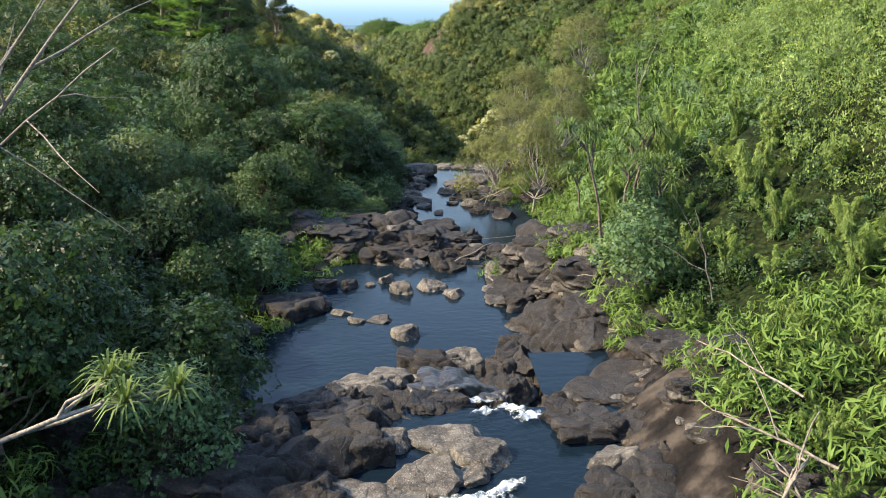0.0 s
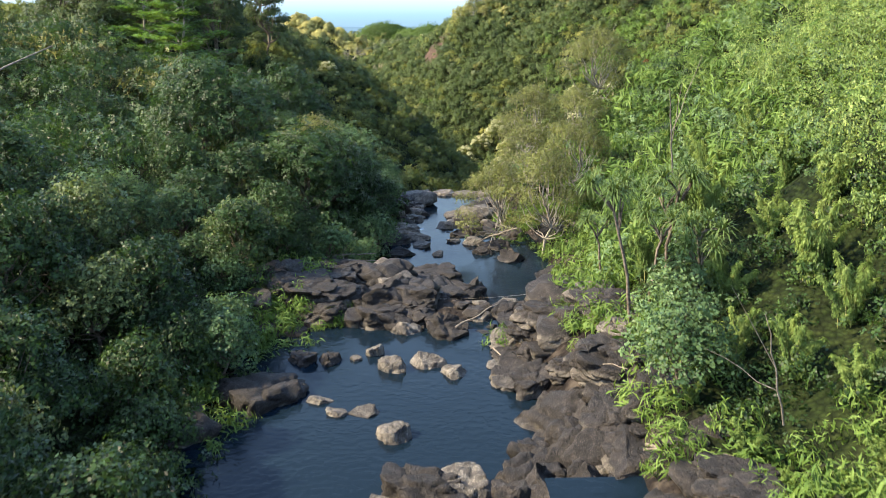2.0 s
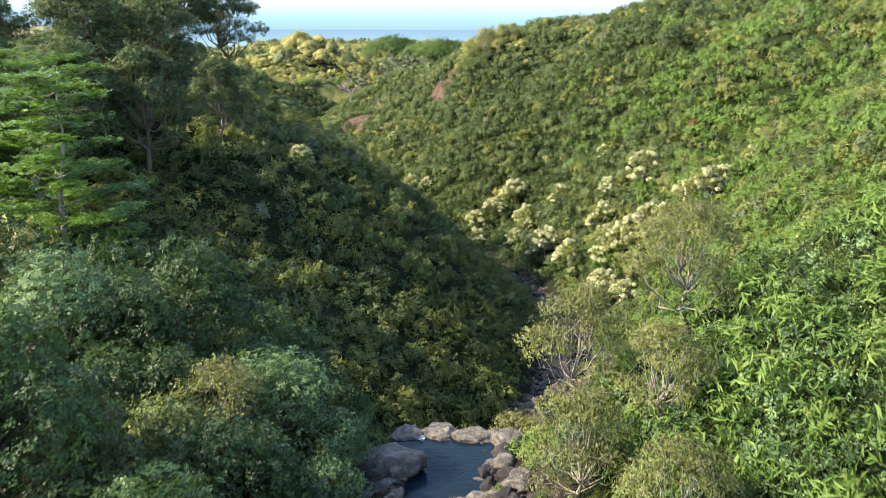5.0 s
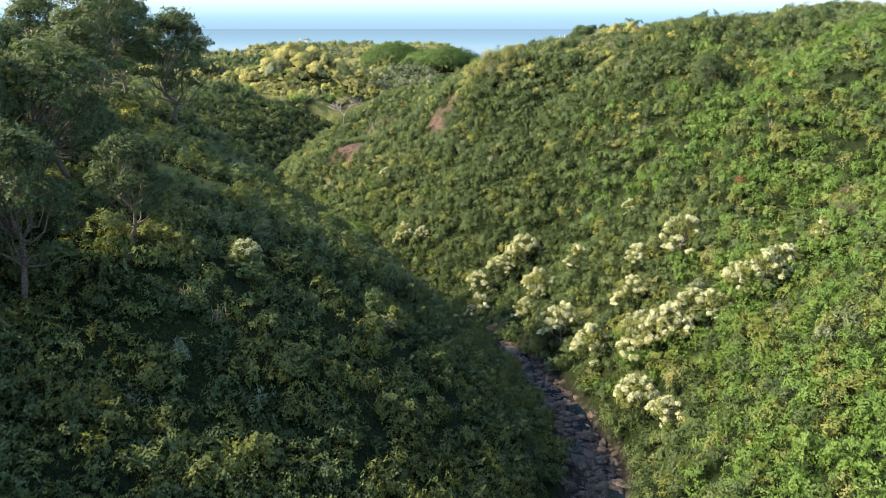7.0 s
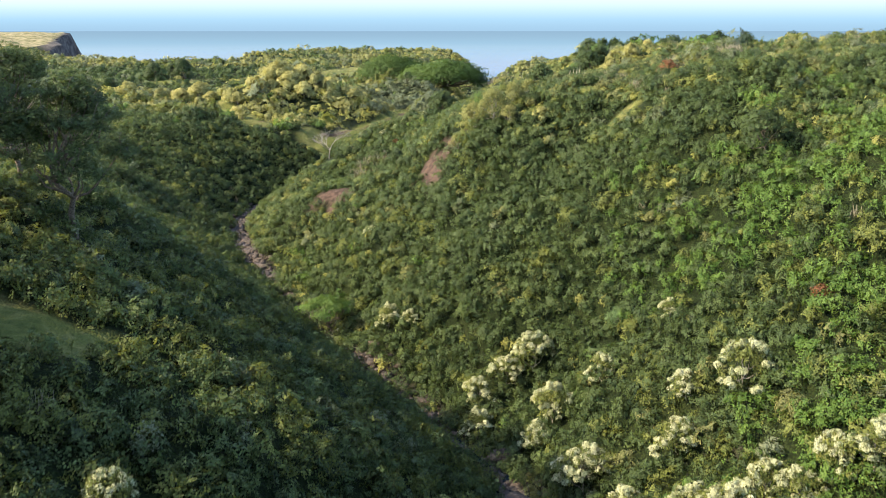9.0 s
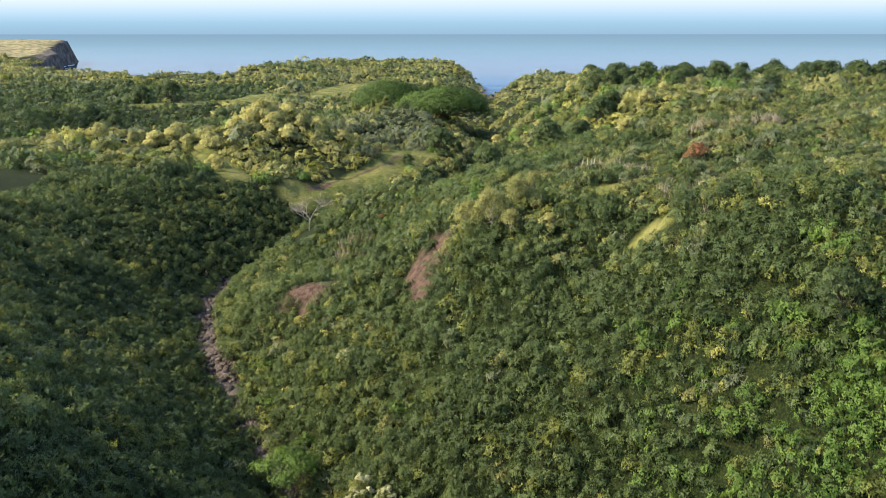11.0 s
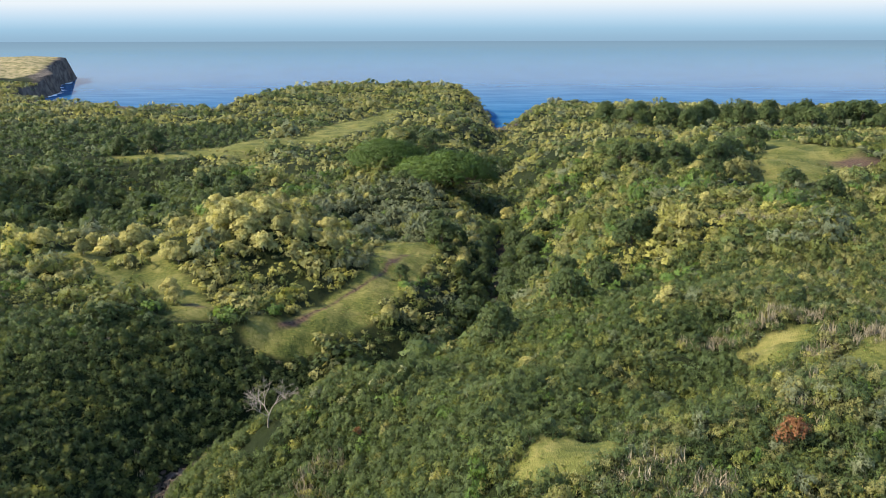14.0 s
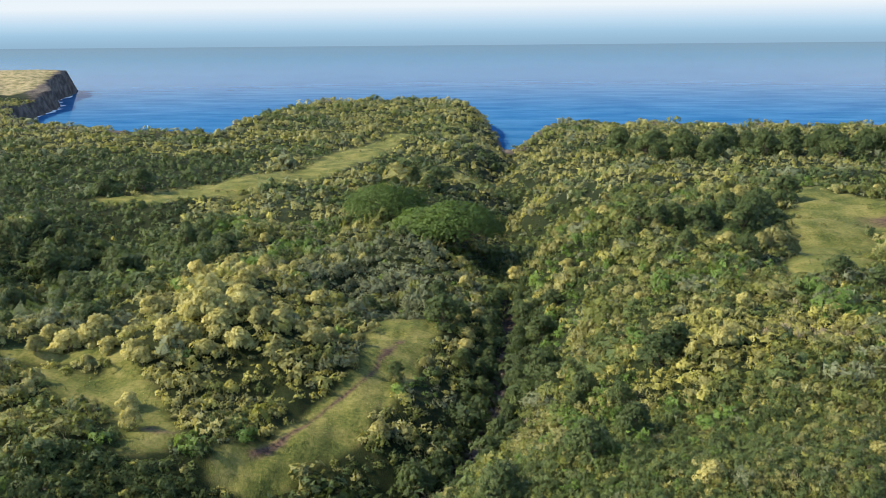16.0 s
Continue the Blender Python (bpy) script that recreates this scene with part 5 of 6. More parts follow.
TAN = rock_material("basalt_tan", (0.052, 0.047, 0.041), (0.13, 0.115, 0.097), (0.24, 0.213, 0.175), 0.22)
ROUGH = rock_material("basalt_rough", (0.01, 0.0085, 0.0075), (0.026, 0.021, 0.018), (0.066, 0.054, 0.043), 0.3)
BROWN = rock_material("bed_brown", (0.026, 0.018, 0.014), (0.075, 0.054, 0.043), (0.19, 0.15, 0.118), 0.2)
WET, n, l, b = material("basalt_wet", 0.42, 0.35)
g = tex_noise(n, l, 3, 6)
l.new(ramp(n, l, g, [(0.35, (0.008, 0.008, 0.009)), (0.65, (0.04, 0.036, 0.034))]), b.inputs["Base Color"])
bump(n, l, b, g, 0.8, 0.15)


def boulder_mesh(seed, mat, detail=3):
    r = np.random.default_rng(seed + 900)
    bm = bmesh.new()
    bmesh.ops.create_icosphere(bm, subdivisions=detail, radius=1.0)
    off = Vector((seed * 7.3, seed * 1.7, seed * 3.1))
    cuts = []
    for _ in range(20 if mat == TAN else 11):
        w = Vector(r.normal(size=3) * [1, 1, 0.7]).normalized()
        cuts.append((w, r.uniform(0.62, 0.92) if mat == TAN else r.uniform(0.5, 0.82)))
    cuts.append((Vector(r.normal(size=3) * [0.25, 0.25, 0]) + Vector((0, 0, 1)), r.uniform(0.5, 0.7)))
    for vert in bm.verts:
        p = vert.co.copy()
        p *= 1 + 0.34 * noise.noise(p * 0.9 + off)
        for w, h in cuts:
            over = p.dot(w) - h
            if over > 0:
                p -= w * over * 0.95
        # rounded lobes between deep joints, then small knobs and pits
        q = p * (1.15 if mat == TAN else 1.5) + off + Vector((noise.noise(p * 1.7), noise.noise(p * 1.7 + off), noise.noise(p * 1.7 - off))) * 0.45
        near = noise.voronoi(q)[0]
        joint = max(0.0, 1 - (near[1] - near[0]) / 0.3)
        p *= 1 + 0.1 * noise.noise(p * 2.2 + off) - (0.1 if mat == TAN else 0.19) * joint * joint + 0.055 * noise.noise(p * 5 + off) + (0.014 if mat == TAN else 0.034) * noise.noise(p * 11 + off) + (0.006 if mat == TAN else 0.016) * noise.noise(p * 23 + off)
        vert.co = p
    for f in bm.faces:
        f.smooth = True
    me = bpy.data.meshes.new("boulder")
    bm.to_mesh(me)
    bm.free()
    me.materials.append(mat)
    return me


SHAPES = {0: [boulder_mesh(i, BASALT, 5) for i in range(8)], 1: [boulder_mesh(20 + i, TAN, 5) for i in range(6)], 2: [boulder_mesh(40, WET, 5)]}
ROCK_LABEL = {0: "large dark weathered basalt boulder", 1: "pale tan water-worn boulder", 2: "black wet basalt boulder with water running over it"}


def boulder(i, x, y, z, half, tall, tone, group, turn=None):
    me = SHAPES[tone][i % len(SHAPES[tone])]
    ob = tagged(new("boulder", me), ROCK_LABEL[tone] + (" standing in the stream" if tone < 2 else ""), "boulder", group)
    ob.matrix_world = pose(x, y, z, 0, 0, (i * 77) % 360 if turn is None else turn) @ Matrix.Diagonal((half * 1.38, half * 1.2, tall, 1)) if tone == 0 else pose(x, y, z, 0, 0, (i * 77) % 360 if turn is None else turn) @ Matrix.Diagonal((half * 1.22, half * 1.12, tall, 1))
    return ob


# each stretch: water level, then x, y, half width, height above the water, tone
STRETCHES = {
    "near ledge rocks": (-2.1, [(-4.4, 26.8, 2.3, 1.9, 0), (-6.6, 25.2, 2.2, 1.8, 0), (-3.0, 28.2, 1.6, 1.7, 0), (-5.8, 28.4, 1.7, 1.6, 0), (-7.9, 27.6, 1.5, 1.6, 0), (-4.4, 24.4, 1.5, 1.3, 0), (-8.8, 24.4, 1.9, 1.6, 0), (-3.6, 30.3, 1.4, 1.3, 0), (-9.0, 30.0, 1.3, 0.9, 0),
                                (-0.5, 26.0, 1.3, 0.9, 1), (1.35, 27.5, 1.15, 0.75, 1), (0.3, 28.9, 1.5, 0.5, 1), (-2.5, 24.5, 1.5, 0.5, 1), (-1.6, 28.9, 0.9, 0.55, 1), (0.9, 26.3, 0.7, 0.5, 1), (-1.1, 24.3, 1.2, 0.45, 1), (-2.3, 31.2, 1.2, 1.0, 0), (-5.0, 31.2, 1.2, 0.8, 0), (-0.7, 31.8, 0.9, 0.6, 0), (0.3, 32.1, 0.9, 0.5, 0), (-9.2, 32.4, 1.3, 1.0, 0)]),
    "middle ledge rocks": (-3.3, [(0.6, 35.4, 2.0, 1.3, 2), (2.0, 34.5, 1.0, 1.0, 2), (-2.3, 34.1, 1.3, 1.1, 0), (-3.7, 36.2, 1.5, 0.8, 1), (-4.4, 34.9, 1.0, 0.9, 0), (-1.1, 34.7, 0.9, 0.9, 0), (2.9, 36.2, 0.9, 0.9, 0), (-2.4, 37.3, 1.1, 0.5, 1), (-3.8, 32.4, 1.3, 1.9, 0), (-1.7, 32.5, 1.1, 1.6, 0), (0.1, 32.7, 1.0, 1.5, 1), (4.5, 33.2, 1.2, 1.9, 0)]),
    "dam rocks": (-5.0, [(-0.6, 42.2, 1.7, 1.6, 0), (1.2, 42.4, 1.5, 1.5, 1), (2.8, 41.5, 1.3, 1.6, 0), (4.5, 41.6, 2.0, 2.1, 0), (6.0, 48.5, 2.7, 2.6, 0), (6.7, 45.4, 2.0, 2.5, 0), (4.5, 45.4, 1.4, 1.7, 0), (8.2, 49.6, 1.6, 2.2, 0), (-2.1, 40.4, 1.3, 1.0, 1), (0.4, 39.8, 1.6, 1.3, 0), (2.6, 39.4, 1.5, 1.5, 0), (4.9, 39.4, 1.5, 1.9, 0), (4.4, 37.4, 1.2, 1.9, 0), (4.5, 35.8, 1.2, 2.1, 0), (6.6, 42.6, 1.5, 2.2, 0), (8.2, 43.0, 1.5, 2.4, 0), (9.6, 41.4, 1.3, 2.4, 0), (3.6, 43.6, 1.4, 1.7, 0), (7.0, 41.0, 1.5, 2.3, 0), (8.6, 41.2, 1.4, 2.4, 0), (5.6, 41.2, 1.3, 2.2, 0)]),
    "right bank rocks": (-4.7, [(6.2, 44.4, 2.3, 2.7, 0), (4.7, 53.0, 1.3, 1.5, 0), (6.6, 54.6, 1.5, 1.8, 0), (8.6, 56.4, 1.2, 1.6, 0), (8.8, 47.9, 1.3, 2.0, 0), (6.3, 49.2, 1.6, 1.9, 0), (8.0, 51.6, 1.4, 1.9, 0), (9.6, 43.5, 1.5, 1.9, 0), (7.4, 58.8, 1.1, 1.2, 0)]),
    "near right rocks": (-2.1, [(5.0, 29.9, 1.5, 1.1, 0), (6.9, 29.5, 1.6, 1.3, 0), (4.4, 30.9, 0.8, 0.6, 0), (5.5, 27.4, 0.95, 0.75, 1), (6.7, 26.2, 1.6, 1.2, 0), (8.2, 28.2, 1.6, 1.5, 0), (9.4, 27.0, 1.5, 1.6, 0), (5.2, 25.2, 1.2, 0.8, 0), (7.0, 24.4, 1.5, 1.1, 0), (8.6, 25.2, 1.6, 1.5, 0), (4.0, 23.6, 1.0, 0.5, 0), (8.6, 23.0, 1.6, 1.4, 0), (6.0, 22.8, 1.3, 0.8, 0), (8.6, 30.6, 1.5, 1.6, 0), (10.4, 29.6, 1.6, 2.0, 0),
                                (7.4, 31.9, 1.3, 0.7, 0), (9.4, 32.8, 1.6, 1.2, 0), (8.9, 35.4, 1.1, -0.1, 1), (9.4, 37.0, 1.2, 0.2, 0), (10.7, 35.0, 1.6, 0.9, 0), (10.2, 25.2, 1.7, 1.8, 0), (10.4, 22.8, 1.7, 1.8, 0), (7.6, 34.2, 1.4, -0.1, 0), (5.9, 34.2, 1.3, 0.0, 0), (6.4, 32.8, 1.2, 0.4, 0), (9.4, 34.9, 1.2, 0.1, 0), (10.4, 38.6, 1.5, 0.6, 0)]),
    "middle pool rocks": (-5.1, [(-8.5, 52.0, 2.2, 1.7, 0), (-5.9, 51.5, 0.6, 0.4, 1), (-4.9, 50.2, 0.6, 0.4, 1), (-3.6, 50.2, 0.75, 0.5, 1), (-2.0, 47.6, 0.95, 0.9, 1), (-2.5, 55.8, 0.85, 1.0, 1), (-0.7, 56.4, 0.95, 0.7, 1), (0.7, 55.3, 0.9, 0.6, 1),
                                 (-3.7, 58.1, 0.6, 0.9, 1), (-6.0, 56.9, 0.8, 0.8, 0), (-4.6, 57.2, 0.4, 0.35, 1), (0.5, 62.0, 1.4, 1.5, 0), (-1.9, 62.1, 1.0, 0.8, 1), (2.5, 64.0, 0.6, 0.7, 1), (3.3, 56.2, 0.9, 0.5, 1), (-7.6, 57.0, 0.9, 0.7, 0)]),
    "upper pool rocks": (-6.0, [(-0.9, 77.0, 2.1, 1.3, 0), (-3.9, 71.9, 2.0, 1.9, 0), (1.9, 71.3, 1.3, 1.9, 0), (0.0, 73.0, 1.2, 1.3, 0), (-8.1, 73.4, 1.7, 1.3, 0), (8.1, 74.9, 1.4, 2.2, 0), (4.4, 69.2, 0.9, 1.0, 1), (5.8, 66.6, 1.1, 1.8, 0), (2.9, 91.2, 0.9, 1.3, 0), (-4.7, 67.1, 1.3, 1.6, 0),
                                (0.9, 88.2, 0.6, 0.3, 1), (-6.2, 70.0, 1.5, 1.6, 0), (-2.2, 68.6, 1.1, 1.6, 1), (4.0, 62.5, 0.8, 1.3, 1), (4.6, 93.0, 1.6, 1.0, 0), (6.4, 90.2, 1.3, 0.9, 0), (-1.8, 86.5, 0.9, 0.5, 1), (-2.2, 89.5, 1.2, 0.7, 1), (1.6, 90.5, 0.9, 0.6, 0), (2.6, 87.5, 1.0, 0.7, 1), (3.4, 84, 0.9, 0.6, 0), (-0.4, 83.5, 0.6, 0.35, 1), (4.8, 86.2, 1.3, 0.9, 0),
                                (-3.4, 92, 1.3, 0.8, 1), (0.2, 94, 0.9, 0.6, 1), (2.4, 94.6, 1.2, 0.8, 0), (5.6, 82, 1.2, 0.9, 0), (-3.2, 83.8, 1.0, 0.6, 0), (-4.4, 87.8, 1.4, 0.9, 0)]),
}
i = 0
for group, (level, rows) in STRETCHES.items():
    for x, y, half, tall, tone in rows:
        root = 0.5 if tall < 0.3 else 0.0
        boulder(i, x, y, level - 0.09 - 0.12 * tall - root, half, 1.12 * tall + 0.09 + root, tone, group)
        i += 1


def rock_bank(group, many, cx, cy, rx, ry, big, pale=0.1):
    """Rocks crowded over a bar or bank, resting on the ground."""
    global i
    for _ in range(many):
        a, f = rng.uniform(0, 2 * np.pi), math.sqrt(rng.random())
        x, y = cx + rx * f * math.cos(a), cy + ry * f * math.sin(a)
        half = big * float(np.clip(np.exp(rng.normal(-0.35, 0.4)), 0.35, 1.25))
        boulder(i, x, y, float(height(x, y)) + 0.05, half, half * rng.uniform(0.6, 0.95), int(rng.random() < pale), group)
        i += 1


rock_bank("rocks of the upper bar", 46, -4.5, 68.5, 6.5, 6.5, 1.9, 0.08)
rock_bank("rocks of the right bar", 24, 5.6, 60, 3.4, 7.5, 1.4, 0.12)
rock_bank("rocks of the near left bank", 16, -8.2, 27.5, 3.6, 4.5, 1.2)
rock_bank("rocks of the near right bank", 8, 9.6, 31, 2.0, 9, 1.1)
rock_bank("rocks of the middle right bank", 14, 7.8, 49, 2.6, 9, 1.5)
# pale slabs at the lip of the fall
for x, y, half in ((-2.2, 111.5, 1.3), (0.2, 111.8, 1.5), (2.6, 111.4, 1.6), (4.9, 111.0, 1.4), (-4.2, 105.0, 1.6), (-3.6, 99.0, 1.5), (-4.0, 101.8, 1.4), (-3.2, 94.5, 1.2), (-3.0, 108, 1.2)):
    boulder(i, x, y, -6.6, half, 0.75, 1, "lip slabs")
    i += 1
# smaller stones lie on the bars and banks
SMALLER = {0: [boulder_mesh(60 + j, BASALT, 3) for j in range(5)], 1: [boulder_mesh(70 + j, TAN, 2) for j in range(5)]}
count = 0
while count < 230:
    yy = rng.uniform(20, 116)
    xx = np.interp(yy, line_y, line_x) + rng.normal() * 5.2
    zz = float(height(xx, yy))
    level = -2.1 if yy < 33 else -5.1 if yy < 65.5 else -6.1 if yy < 93 else -6.5
    if zz < level - 0.55 or abs(xx) > 11.5:
        continue
    half = float(np.clip(np.exp(rng.normal(-1.05, 0.5)), 0.14, 1.1))
    tone = int(rng.random() < 0.36)
    ob = tagged(new("stone", SMALLER[tone][count % 5]), "pale rounded stone on the stream bar" if tone else "dark rounded stone on the stream bar", "stone", "stones of the stream bars")
    ob.matrix_world = pose(xx, yy, zz + 0.2 * half, rng.uniform(-15, 15), rng.uniform(-15, 15), rng.uniform(0, 360)) @ Matrix.Diagonal((half * 1.2, half, half * 0.75, 1))
    count += 1


# the stony bed further down
def stones_stuff(name, x, y, z, size, me, label):
    co = np.empty(len(me.vertices) * 3, np.float32)
    me.vertices.foreach_get("co", co)
    co = co.reshape(-1, 3)
    tri = np.empty(len(me.polygons) * 3, np.int32)
    me.polygons.foreach_get("vertices", tri)
    m = len(x)
    a = rng.uniform(0, 2 * np.pi, m)
    c, s = np.cos(a)[:, None], np.sin(a)[:, None]
    px = co[None, :, 0] * size[:, None] * 1.25
    py = co[None, :, 1] * size[:, None] * rng.uniform(0.7, 1.1, m)[:, None]
    v = np.stack([px * c - py * s + x[:, None], px * s + py * c + y[:, None], co[None, :, 2] * size[:, None] * 0.7 + z[:, None]], -1).reshape(-1, 3)
    f = (tri.reshape(1, -1, 3) + (np.arange(m) * len(co))[:, None, None]).reshape(-1, 3)
    out = bpy.data.meshes.new(name)
    out.vertices.add(len(v)), out.loops.add(f.size), out.polygons.add(len(f))
    out.vertices.foreach_set("co", v.astype(np.float32).ravel())
    out.loops.foreach_set("vertex_index", f.astype(np.int32).ravel())
    out.polygons.foreach_set("loop_start", np.arange(0, f.size, 3, dtype=np.int32))
    out.polygons.foreach_set("use_smooth", np.full(len(f), True))
    out.update(calc_edges=True)
    out.materials.append(me.materials[0])
    return tagged(new(name, out), label, "stones", kind="stuff")


for mat, seed, label in ((ROUGH, 84, "jumbled dark rocks along the narrow run"), (TAN, 86, "jumbled pale rocks along the narrow run")):
    cen = np.array([(-4.2, 101, 2.0, 10, 1.0), (4.4, 99, 2.2, 10, 1.0), (2.2, 97, 2.4, 6, 0.8), (-3.2, 103, 1.3, 6, 0.9)])[np.arange(80) % 4]
    a, f = rng.uniform(0, 2 * np.pi, 80), np.sqrt(rng.random(80))
    xx, yy = cen[:, 0] + cen[:, 2] * f * np.cos(a), cen[:, 1] + cen[:, 3] * f * np.sin(a)
    stones_stuff("run_rocks", xx, yy, height(xx, yy) + 0.1, cen[:, 4] * np.exp(rng.normal(-0.3, 0.4, 80)), boulder_mesh(seed, mat, 3), label)
for mat, many in ((ROUGH, 80), (TAN, 30)):
    yy = rng.uniform(20, 66, many)
    xx = np.interp(yy, line_y, line_x) + np.where(rng.random(many) < 0.68, 1, -1) * rng.uniform(5.2, 11.5, many)
    keep = height(xx, yy) > np.where(yy < 33, -2.5, -5.4)
    xx, yy = xx[keep], yy[keep]
    for k2, (rx, ry) in enumerate(zip(xx, yy)):
        half = float(np.exp(rng.normal(0.1 if mat == ROUGH else -0.9, 0.35)))
        ob = tagged(new("rock", SMALLER[0 if mat == ROUGH else 1][k2 % 5]), "rough dark rock on the bank beside the pools" if mat == ROUGH else "pale rounded rock on the bank beside the pools", "rock", "rocks of the stream banks")
        ob.matrix_world = pose(rx, ry, float(height(rx, ry)) - 0.15, 0, 0, rng.uniform(0, 360)) @ Matrix.Diagonal((half * 1.3, half, half * 0.6, 1))
for tone, seed in ((0, 80), (1, 81)):
    lump = boulder_mesh(seed, BROWN, 1)
    yy = rng.uniform(122, 640, 2600)
    off = np.clip(rng.normal(size=2600) * 2.0, -4.4, 4.4)
    xx = np.interp(yy, line_y, line_x) + off
    stones_stuff("bed_stones", xx, yy, land(xx, yy) + np.interp(yy, [250, 290], [0.1, 0.3]), np.exp(rng.normal(-0.55, 0.5, 2600)), lump, "jumbled grey and brown stones of the stream bed")
    yy = rng.uniform(18, 116, 900)
    xx = np.interp(yy, line_y, line_x) + rng.normal(size=900) * 5.5
    stones_stuff("bar_gravel", xx, yy, height(xx, yy) + 0.03, np.exp(rng.normal(-1.9, 0.4, 900)), lump, "small stones and gravel on the stream bars")

# ---- white water ----
FOAM, n, l, b = material("foam", 0.6, 0.4)
g = tex_noise(n, l, 6, 5)
l.new(ramp(n, l, g, [(0.38, (0.3, 0.37, 0.42)), (0.6, (0.75, 0.78, 0.8))]), b.inputs["Base Color"])
bump(n, l, b, g, 0.6, 0.1)
edge = n.new("ShaderNodeAttribute")
edge.attribute_name = "tint"
al = n.new("ShaderNodeMapRange")
al.inputs["From Min"].default_value, al.inputs["From Max"].default_value = 0.74, 1.2
l.new(maths(n, l, "ADD", tex_noise(n, l, 5.5, 9), maths(n, l, "MULTIPLY", edge.outputs["Fac"], 0.55)), al.inputs[0])
l.new(al.outputs[0], b.inputs["Alpha"])


def foam(x, y, z, wide, long, drop, turn):
    """Broken water: an uneven sheet that slides down over its length and thins towards its rim."""
    u, w = np.meshgrid(np.linspace(-1, 1, 21), np.linspace(-1, 1, 21))
    px, py = u * np.sqrt(1 - w * w / 2), w * np.sqrt(1 - u * u / 2)
    rim = np.clip(1 - px * px - py * py, 0, 1)
    px, py = px * wide * 1.25, py * long * 1.25
    pz = -drop * (w + 1) / 2 + 0.05 * np.sin(px * 11 + py * 7) + 0.05 * np.sin(py * 13 - px * 5) + 0.16 * rim
    k = np.arange(441).reshape(21, 21)
    q = np.stack([k[:-1, :-1], k[:-1, 1:], k[1:, 1:], k[1:, :-1]], -1).reshape(-1, 4)
    ob = tagged(new("water_foam", quads_mesh("foam", np.stack([px, py, pz], -1).reshape(-1, 3), q, [FOAM], rim.ravel(), True)), "white foaming water between the rocks", "rapids", kind="structure")
    ob.matrix_world = pose(x, y, z, 0, 0, turn)


v = []
surf_x = np.linspace(-870, -605, 90)
surf_y = np.interp(surf_x, COAST_X, COAST_Y) + wave_noise(surf_x, surf_x * 0, 60, 6) * 12 + np.where(surf_x < -700, 10, 17)
for k2, (xx, yy) in enumerate(zip(surf_x, surf_y)):
    w = 3 + 9 * math.sin(k2 * 0.9) ** 2 * math.sin(k2 * 0.31) ** 2
    v += [(xx - 2, yy - 5, SEA + 0.5), (xx + w, yy + w * 1.1, SEA + 0.4)]
q = np.array([(2 * k2, 2 * k2 + 1, 2 * k2 + 3, 2 * k2 + 2) for k2 in range(89)])
SURF, n, l, bb = material("surf", 0.7, 0.3)
l.new(ramp(n, l, tex_noise(n, l, 0.08, 6), [(0.42, (0.2, 0.32, 0.4)), (0.55, (0.8, 0.83, 0.85))]), bb.inputs["Base Color"])
tagged(new("water_surf", quads_mesh("surf", np.array(v), q, [SURF])), "white surf at the foot of the far headland", "surf", kind="structure")
for row in ((-5.9, 32.1, -2.15, 0.8, 1.2, 0.9, 20), (-5.4, 33.6, -3.0, 1.1, 0.8, 0.5, 0), (2.55, 31.5, -2.0, 0.45, 0.9, 0.35, 35), (3.1, 30.6, -2.03, 0.7, 0.4, 0.02, 20), (1.2, 32.2, -2.1, 0.9, 0.3, 0.15, -10), (1.5, 31.0, -2.03, 0.6, 0.25, 0.02, 25),
            (0.7, 24.6, -2.0, 1.5, 0.5, 0.05, 15), (1.9, 25.5, -2.03, 0.9, 0.3, 0.02, 40), (0.2, 64.4, -5.2, 0.3, 0.7, 0.5, 0), (-1.2, 111.0, -6.4, 0.35, 0.8, 0.3, 0), (-2.0, 93.6, -6.3, 0.4, 0.6, 0.2, 0)):
    foam(*row)

# ---- driftwood, dead branches, tufts ----
WOOD = bark_material("driftwood", (0.1, 0.085, 0.07), (0.25, 0.21, 0.17), 10)


def stick(name, label, a, c, girth, seed, forks=0):
    r = np.random.default_rng(seed)
    a, c = np.asarray(a, float), np.asarray(c, float)
    path = bent(a, c, 0.06, 7, r, 0.04)
    tubes = [tube(path, np.linspace(girth, girth * 0.4, 7), 6)]
    for k in range(forks):
        j = 2 + k % 4
        way = (c - a) * 0.35 + r.normal(size=3) * 0.35 * np.linalg.norm(c - a) * [1, 1, 0.7]
        tubes.append(tube(bent(path[j], path[j] + way, 0.05, 5, r, 0.05), np.linspace(girth * 0.5, girth * 0.15, 5), 5))
    v, q = joined(tubes)
    mid = v.mean(0)
    ob = tagged(new(name, quads_mesh(name, v - mid, q, [WOOD], smooth=True)), label, "driftwood", "driftwood")
    ob.location = mid
    return ob


for k, (a, c, g) in enumerate((((8.0, 42.5, -2.9), (10.5, 40.2, -2.6), 0.07), ((7.8, 42.0, -2.9), (10.8, 41.3, -2.5), 0.06), ((8.3, 41.0, -3.1), (10.4, 42.6, -2.7), 0.05), ((6.6, 50.6, -2.6), (8.0, 46.5, -1.4), 0.04),
                               ((0.8, 60.5, -4.4), (3.4, 62.5, -3.6), 0.06), ((2.7, 58.0, -4.6), (4.5, 54.0, -5.0), 0.05), ((-8.6, 75.6, -4.2), (-5.0, 77.0, -4.3), 0.07), ((-9.0, 74.4, -4.2), (-4.4, 75.4, -4.4), 0.06),
                               ((8.4, 66, -3.8), (6.6, 58.5, -2.2), 0.04), ((3.4, 86, -5.4), (5.8, 80, -3.0), 0.07))):
    stick("driftwood_branch", "bleached driftwood branch lodged on the rocks", a, c, g, 600 + k, 1)
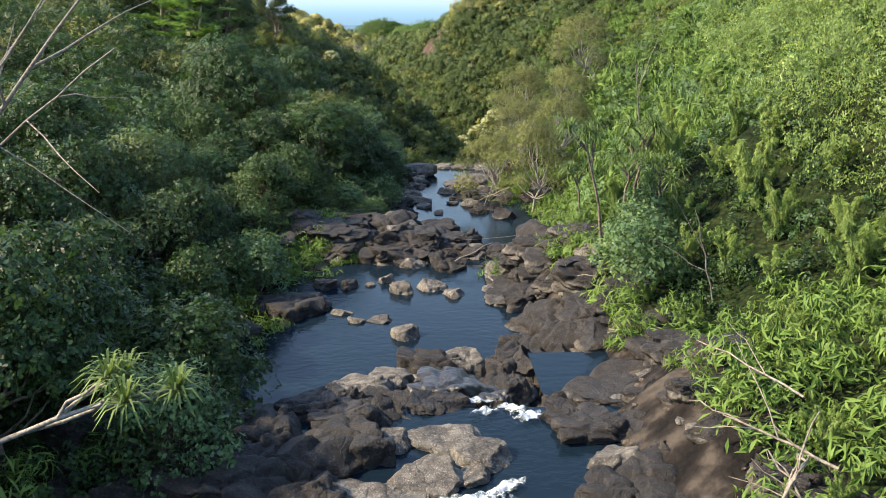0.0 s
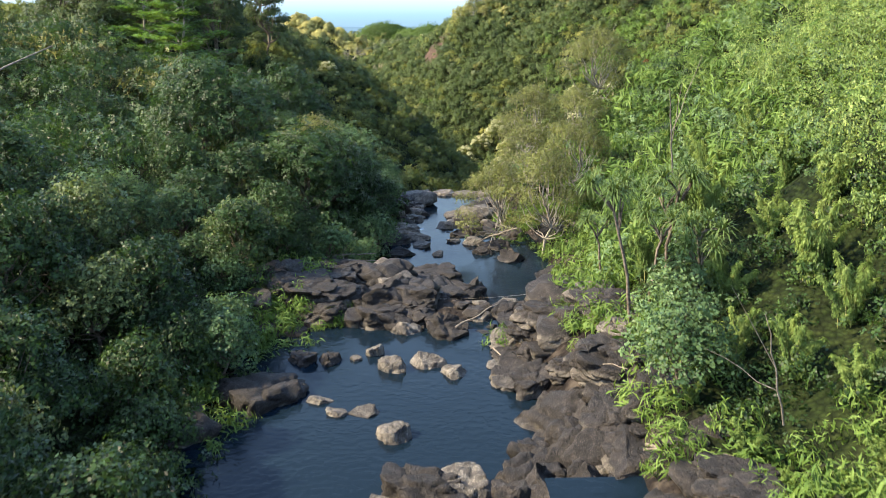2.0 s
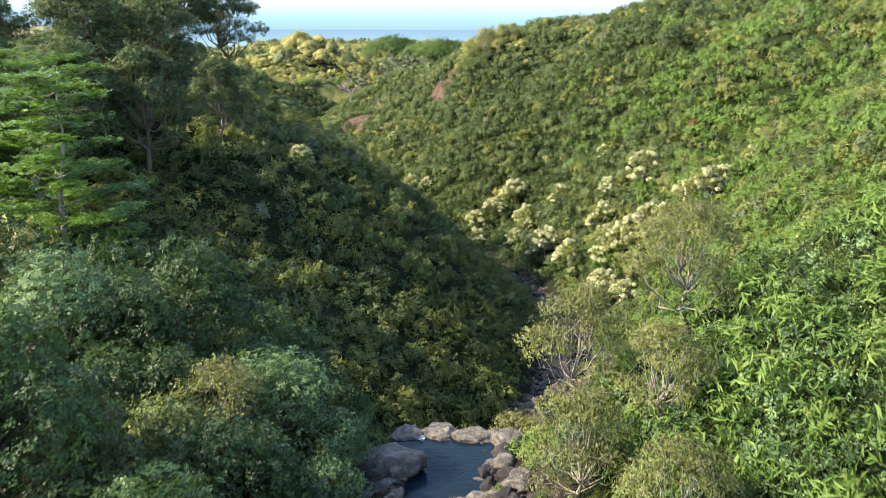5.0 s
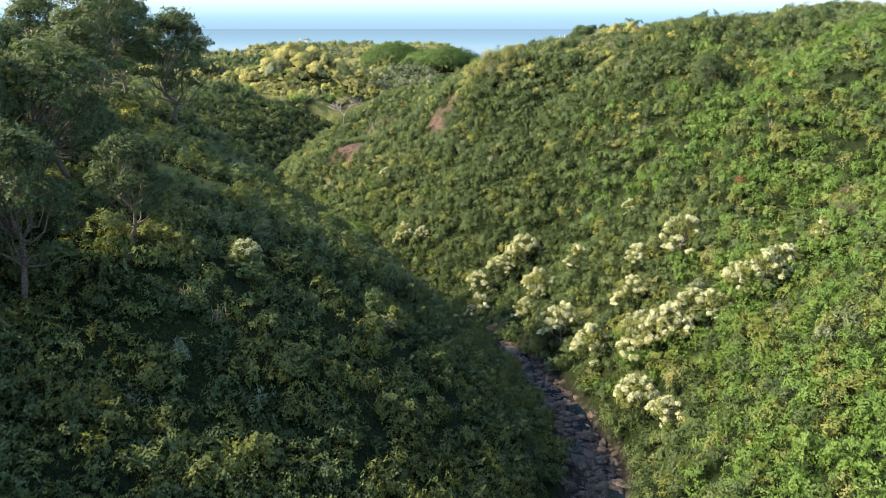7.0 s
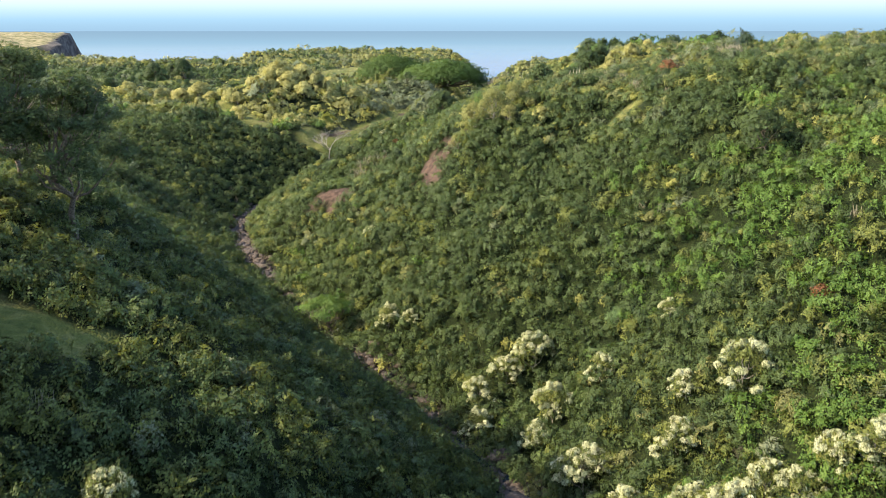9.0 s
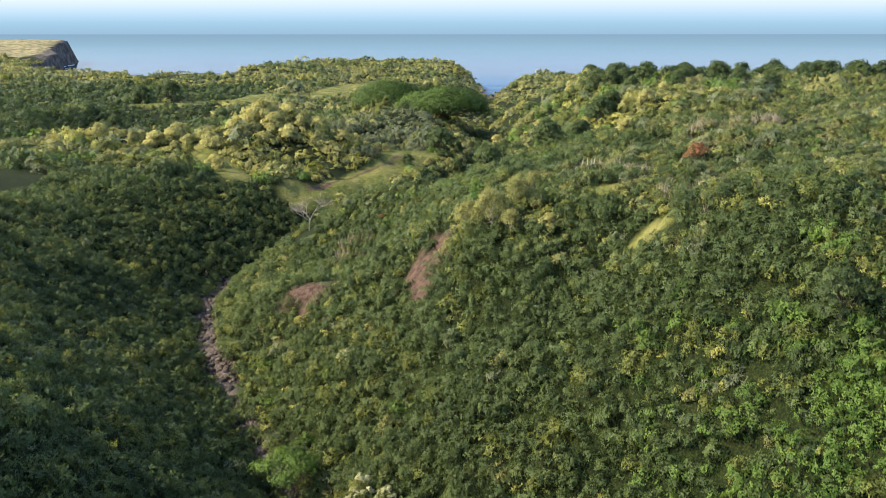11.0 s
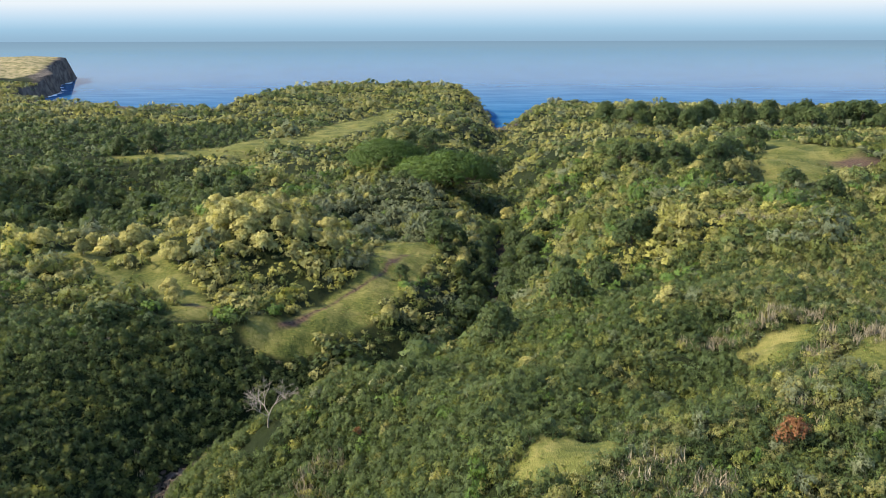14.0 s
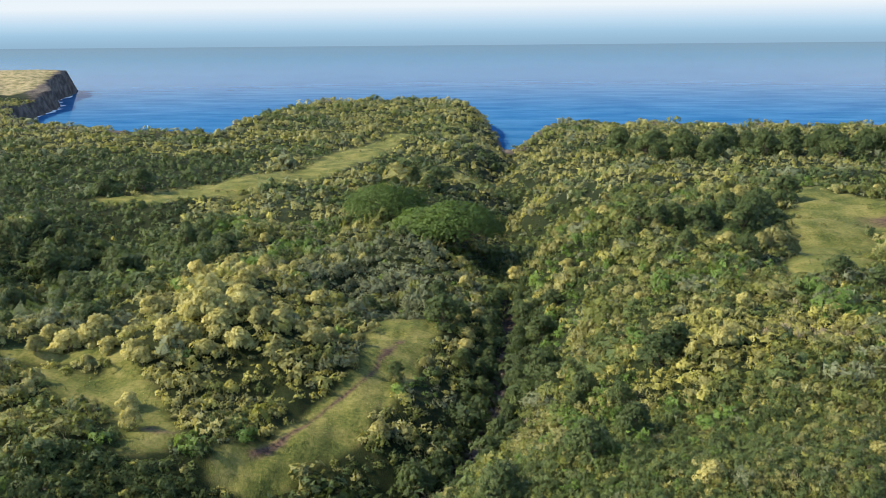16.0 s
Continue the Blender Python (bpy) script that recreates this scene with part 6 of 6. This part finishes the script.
for k, (a, c, g, f) in enumerate((((7.6, 19.4, 0.4), (8.4, 19.6, 2.1), 0.08, 4), ((8.9, 18.8, 0.2), (7.7, 20.2, 1.9), 0.05, 3), ((9.6, 20.6, 1.2), (7.2, 22.2, 1.9), 0.05, 4), ((10.0, 24.0, 1.6), (8.0, 27.8, 1.9), 0.04, 3),
                                  ((-17.2, 31, 5.6), (-11.3, 30, 12.3), 0.11, 3), ((-16.8, 31, 6.0), (-10.5, 30.5, 10.8), 0.06, 3), ((-17.0, 30, 6.2), (-12.0, 29.5, 12.6), 0.07, 2), ((11.5, 38, 0), (10.2, 37, 4.2), 0.04, 2), ((12.2, 58, 5), (11.3, 56, 9.6), 0.05, 2))):
    stick("dead_branch", "bare pale dead branch reaching out of the thicket", a, c, g, 640 + k, f)

x, y, d, s = scatter(-14, 16, 14, 118, 0.9, lambda x, y, d, at, s: (d > np.interp(at, [0, 40, 60, 110], [8, 8.5, 7.5, 5.0])) & (d < np.interp(at, [0, 40, 60, 110], [11.5, 12.5, 12, 8])) & (np.sin(x * 0.9 + y * 0.6) + np.sin(y * 0.37 - x) > 0.1))
TUFT = [lobe_leaves([(0, 0, 0.25)], [0.5], 70, 0.5, 90 + k, 0.12, -0.8, 0.5)[0] for k in range(4)]
stand("bank_tufts", x, y, height(x, y) - 0.05, rng.uniform(0.7, 1.5, len(x)), TUFT, foliage("bright"), "fresh green grass and fern tufts on the bank", "grass")
x = np.concatenate([rng.normal(-8.2, 1.3, 60), rng.normal(-5, 1.6, 40), rng.normal(3.2, 0.3, 6), rng.normal(5.5, 1.8, 60)])
y = np.concatenate([rng.normal(61, 3.2, 60), rng.normal(74, 3, 40), rng.normal(59.6, 0.3, 6), rng.normal(90, 5, 60)])
stand("bar_tufts", x, y, height(x, y), rng.uniform(0.6, 1.3, len(x)), TUFT, foliage("bright"), "yellow-green weeds growing on the rock bars", "weeds")
x, y, d, s = scatter(-260, 230, 700, 1260, 5.0, lambda x, y, d, at, s: (meadow(x, y) > 0.3) & (wave_noise(x, y, 40, 46) + rng.normal(size=len(x)) * 0.5 > 0.65))
stand("field_bushes", x, y, height(x, y) - 0.1, np.exp(rng.normal(-0.1, 0.4, len(x))), FAR_BUSH, foliage("olive", "far"), "low olive bushes dotted over the far fields", "bushes")
for kind, phase in (("bright", 0.0), ("mid", 0.0), ("olive", -0.3)):
    x, y, d, s = scatter(-200, 230, 350, 700, 2.0, lambda x, y, d, at, s: (meadow(x, y) > 0.4) & (bare_earth(x, y) < 0.3) & (wave_noise(x, y, 18, 47) + rng.normal(size=len(x)) * 0.6 > 0.1 - phase))
    stand("meadow_tussocks", x, y, height(x, y) - 0.1, rng.uniform(0.3, 0.75, len(x)), [leaves(12, 1.0, 0.6, 0.6, 3, 95 + k, 0.5) for k in range(3)], foliage(kind, "far"), "scattered grass tussocks on the open meadow", "grass")
# shrubs that fill the slope under and behind the thinner bamboo
for kind, grain, size, step, tufts in (("leafy", "near", 1.6, 2.4, UNDER), ("bright", "slim", 1.9, 2.3, SLIM_UNDER)):
    x, y, d, s = scatter(9, 85, 62, 126, step, lambda x, y, d, at, s: (s > 0) & (d > 11) & (x < 23 + 0.47 * y))
    stand("slope_shrubs", x, y, height(x, y) - 0.2, size * rng.uniform(0.75, 1.35, len(x)), tufts, foliage(kind, grain), "leafy green shrubs covering the slope among the bamboo", "shrubs")
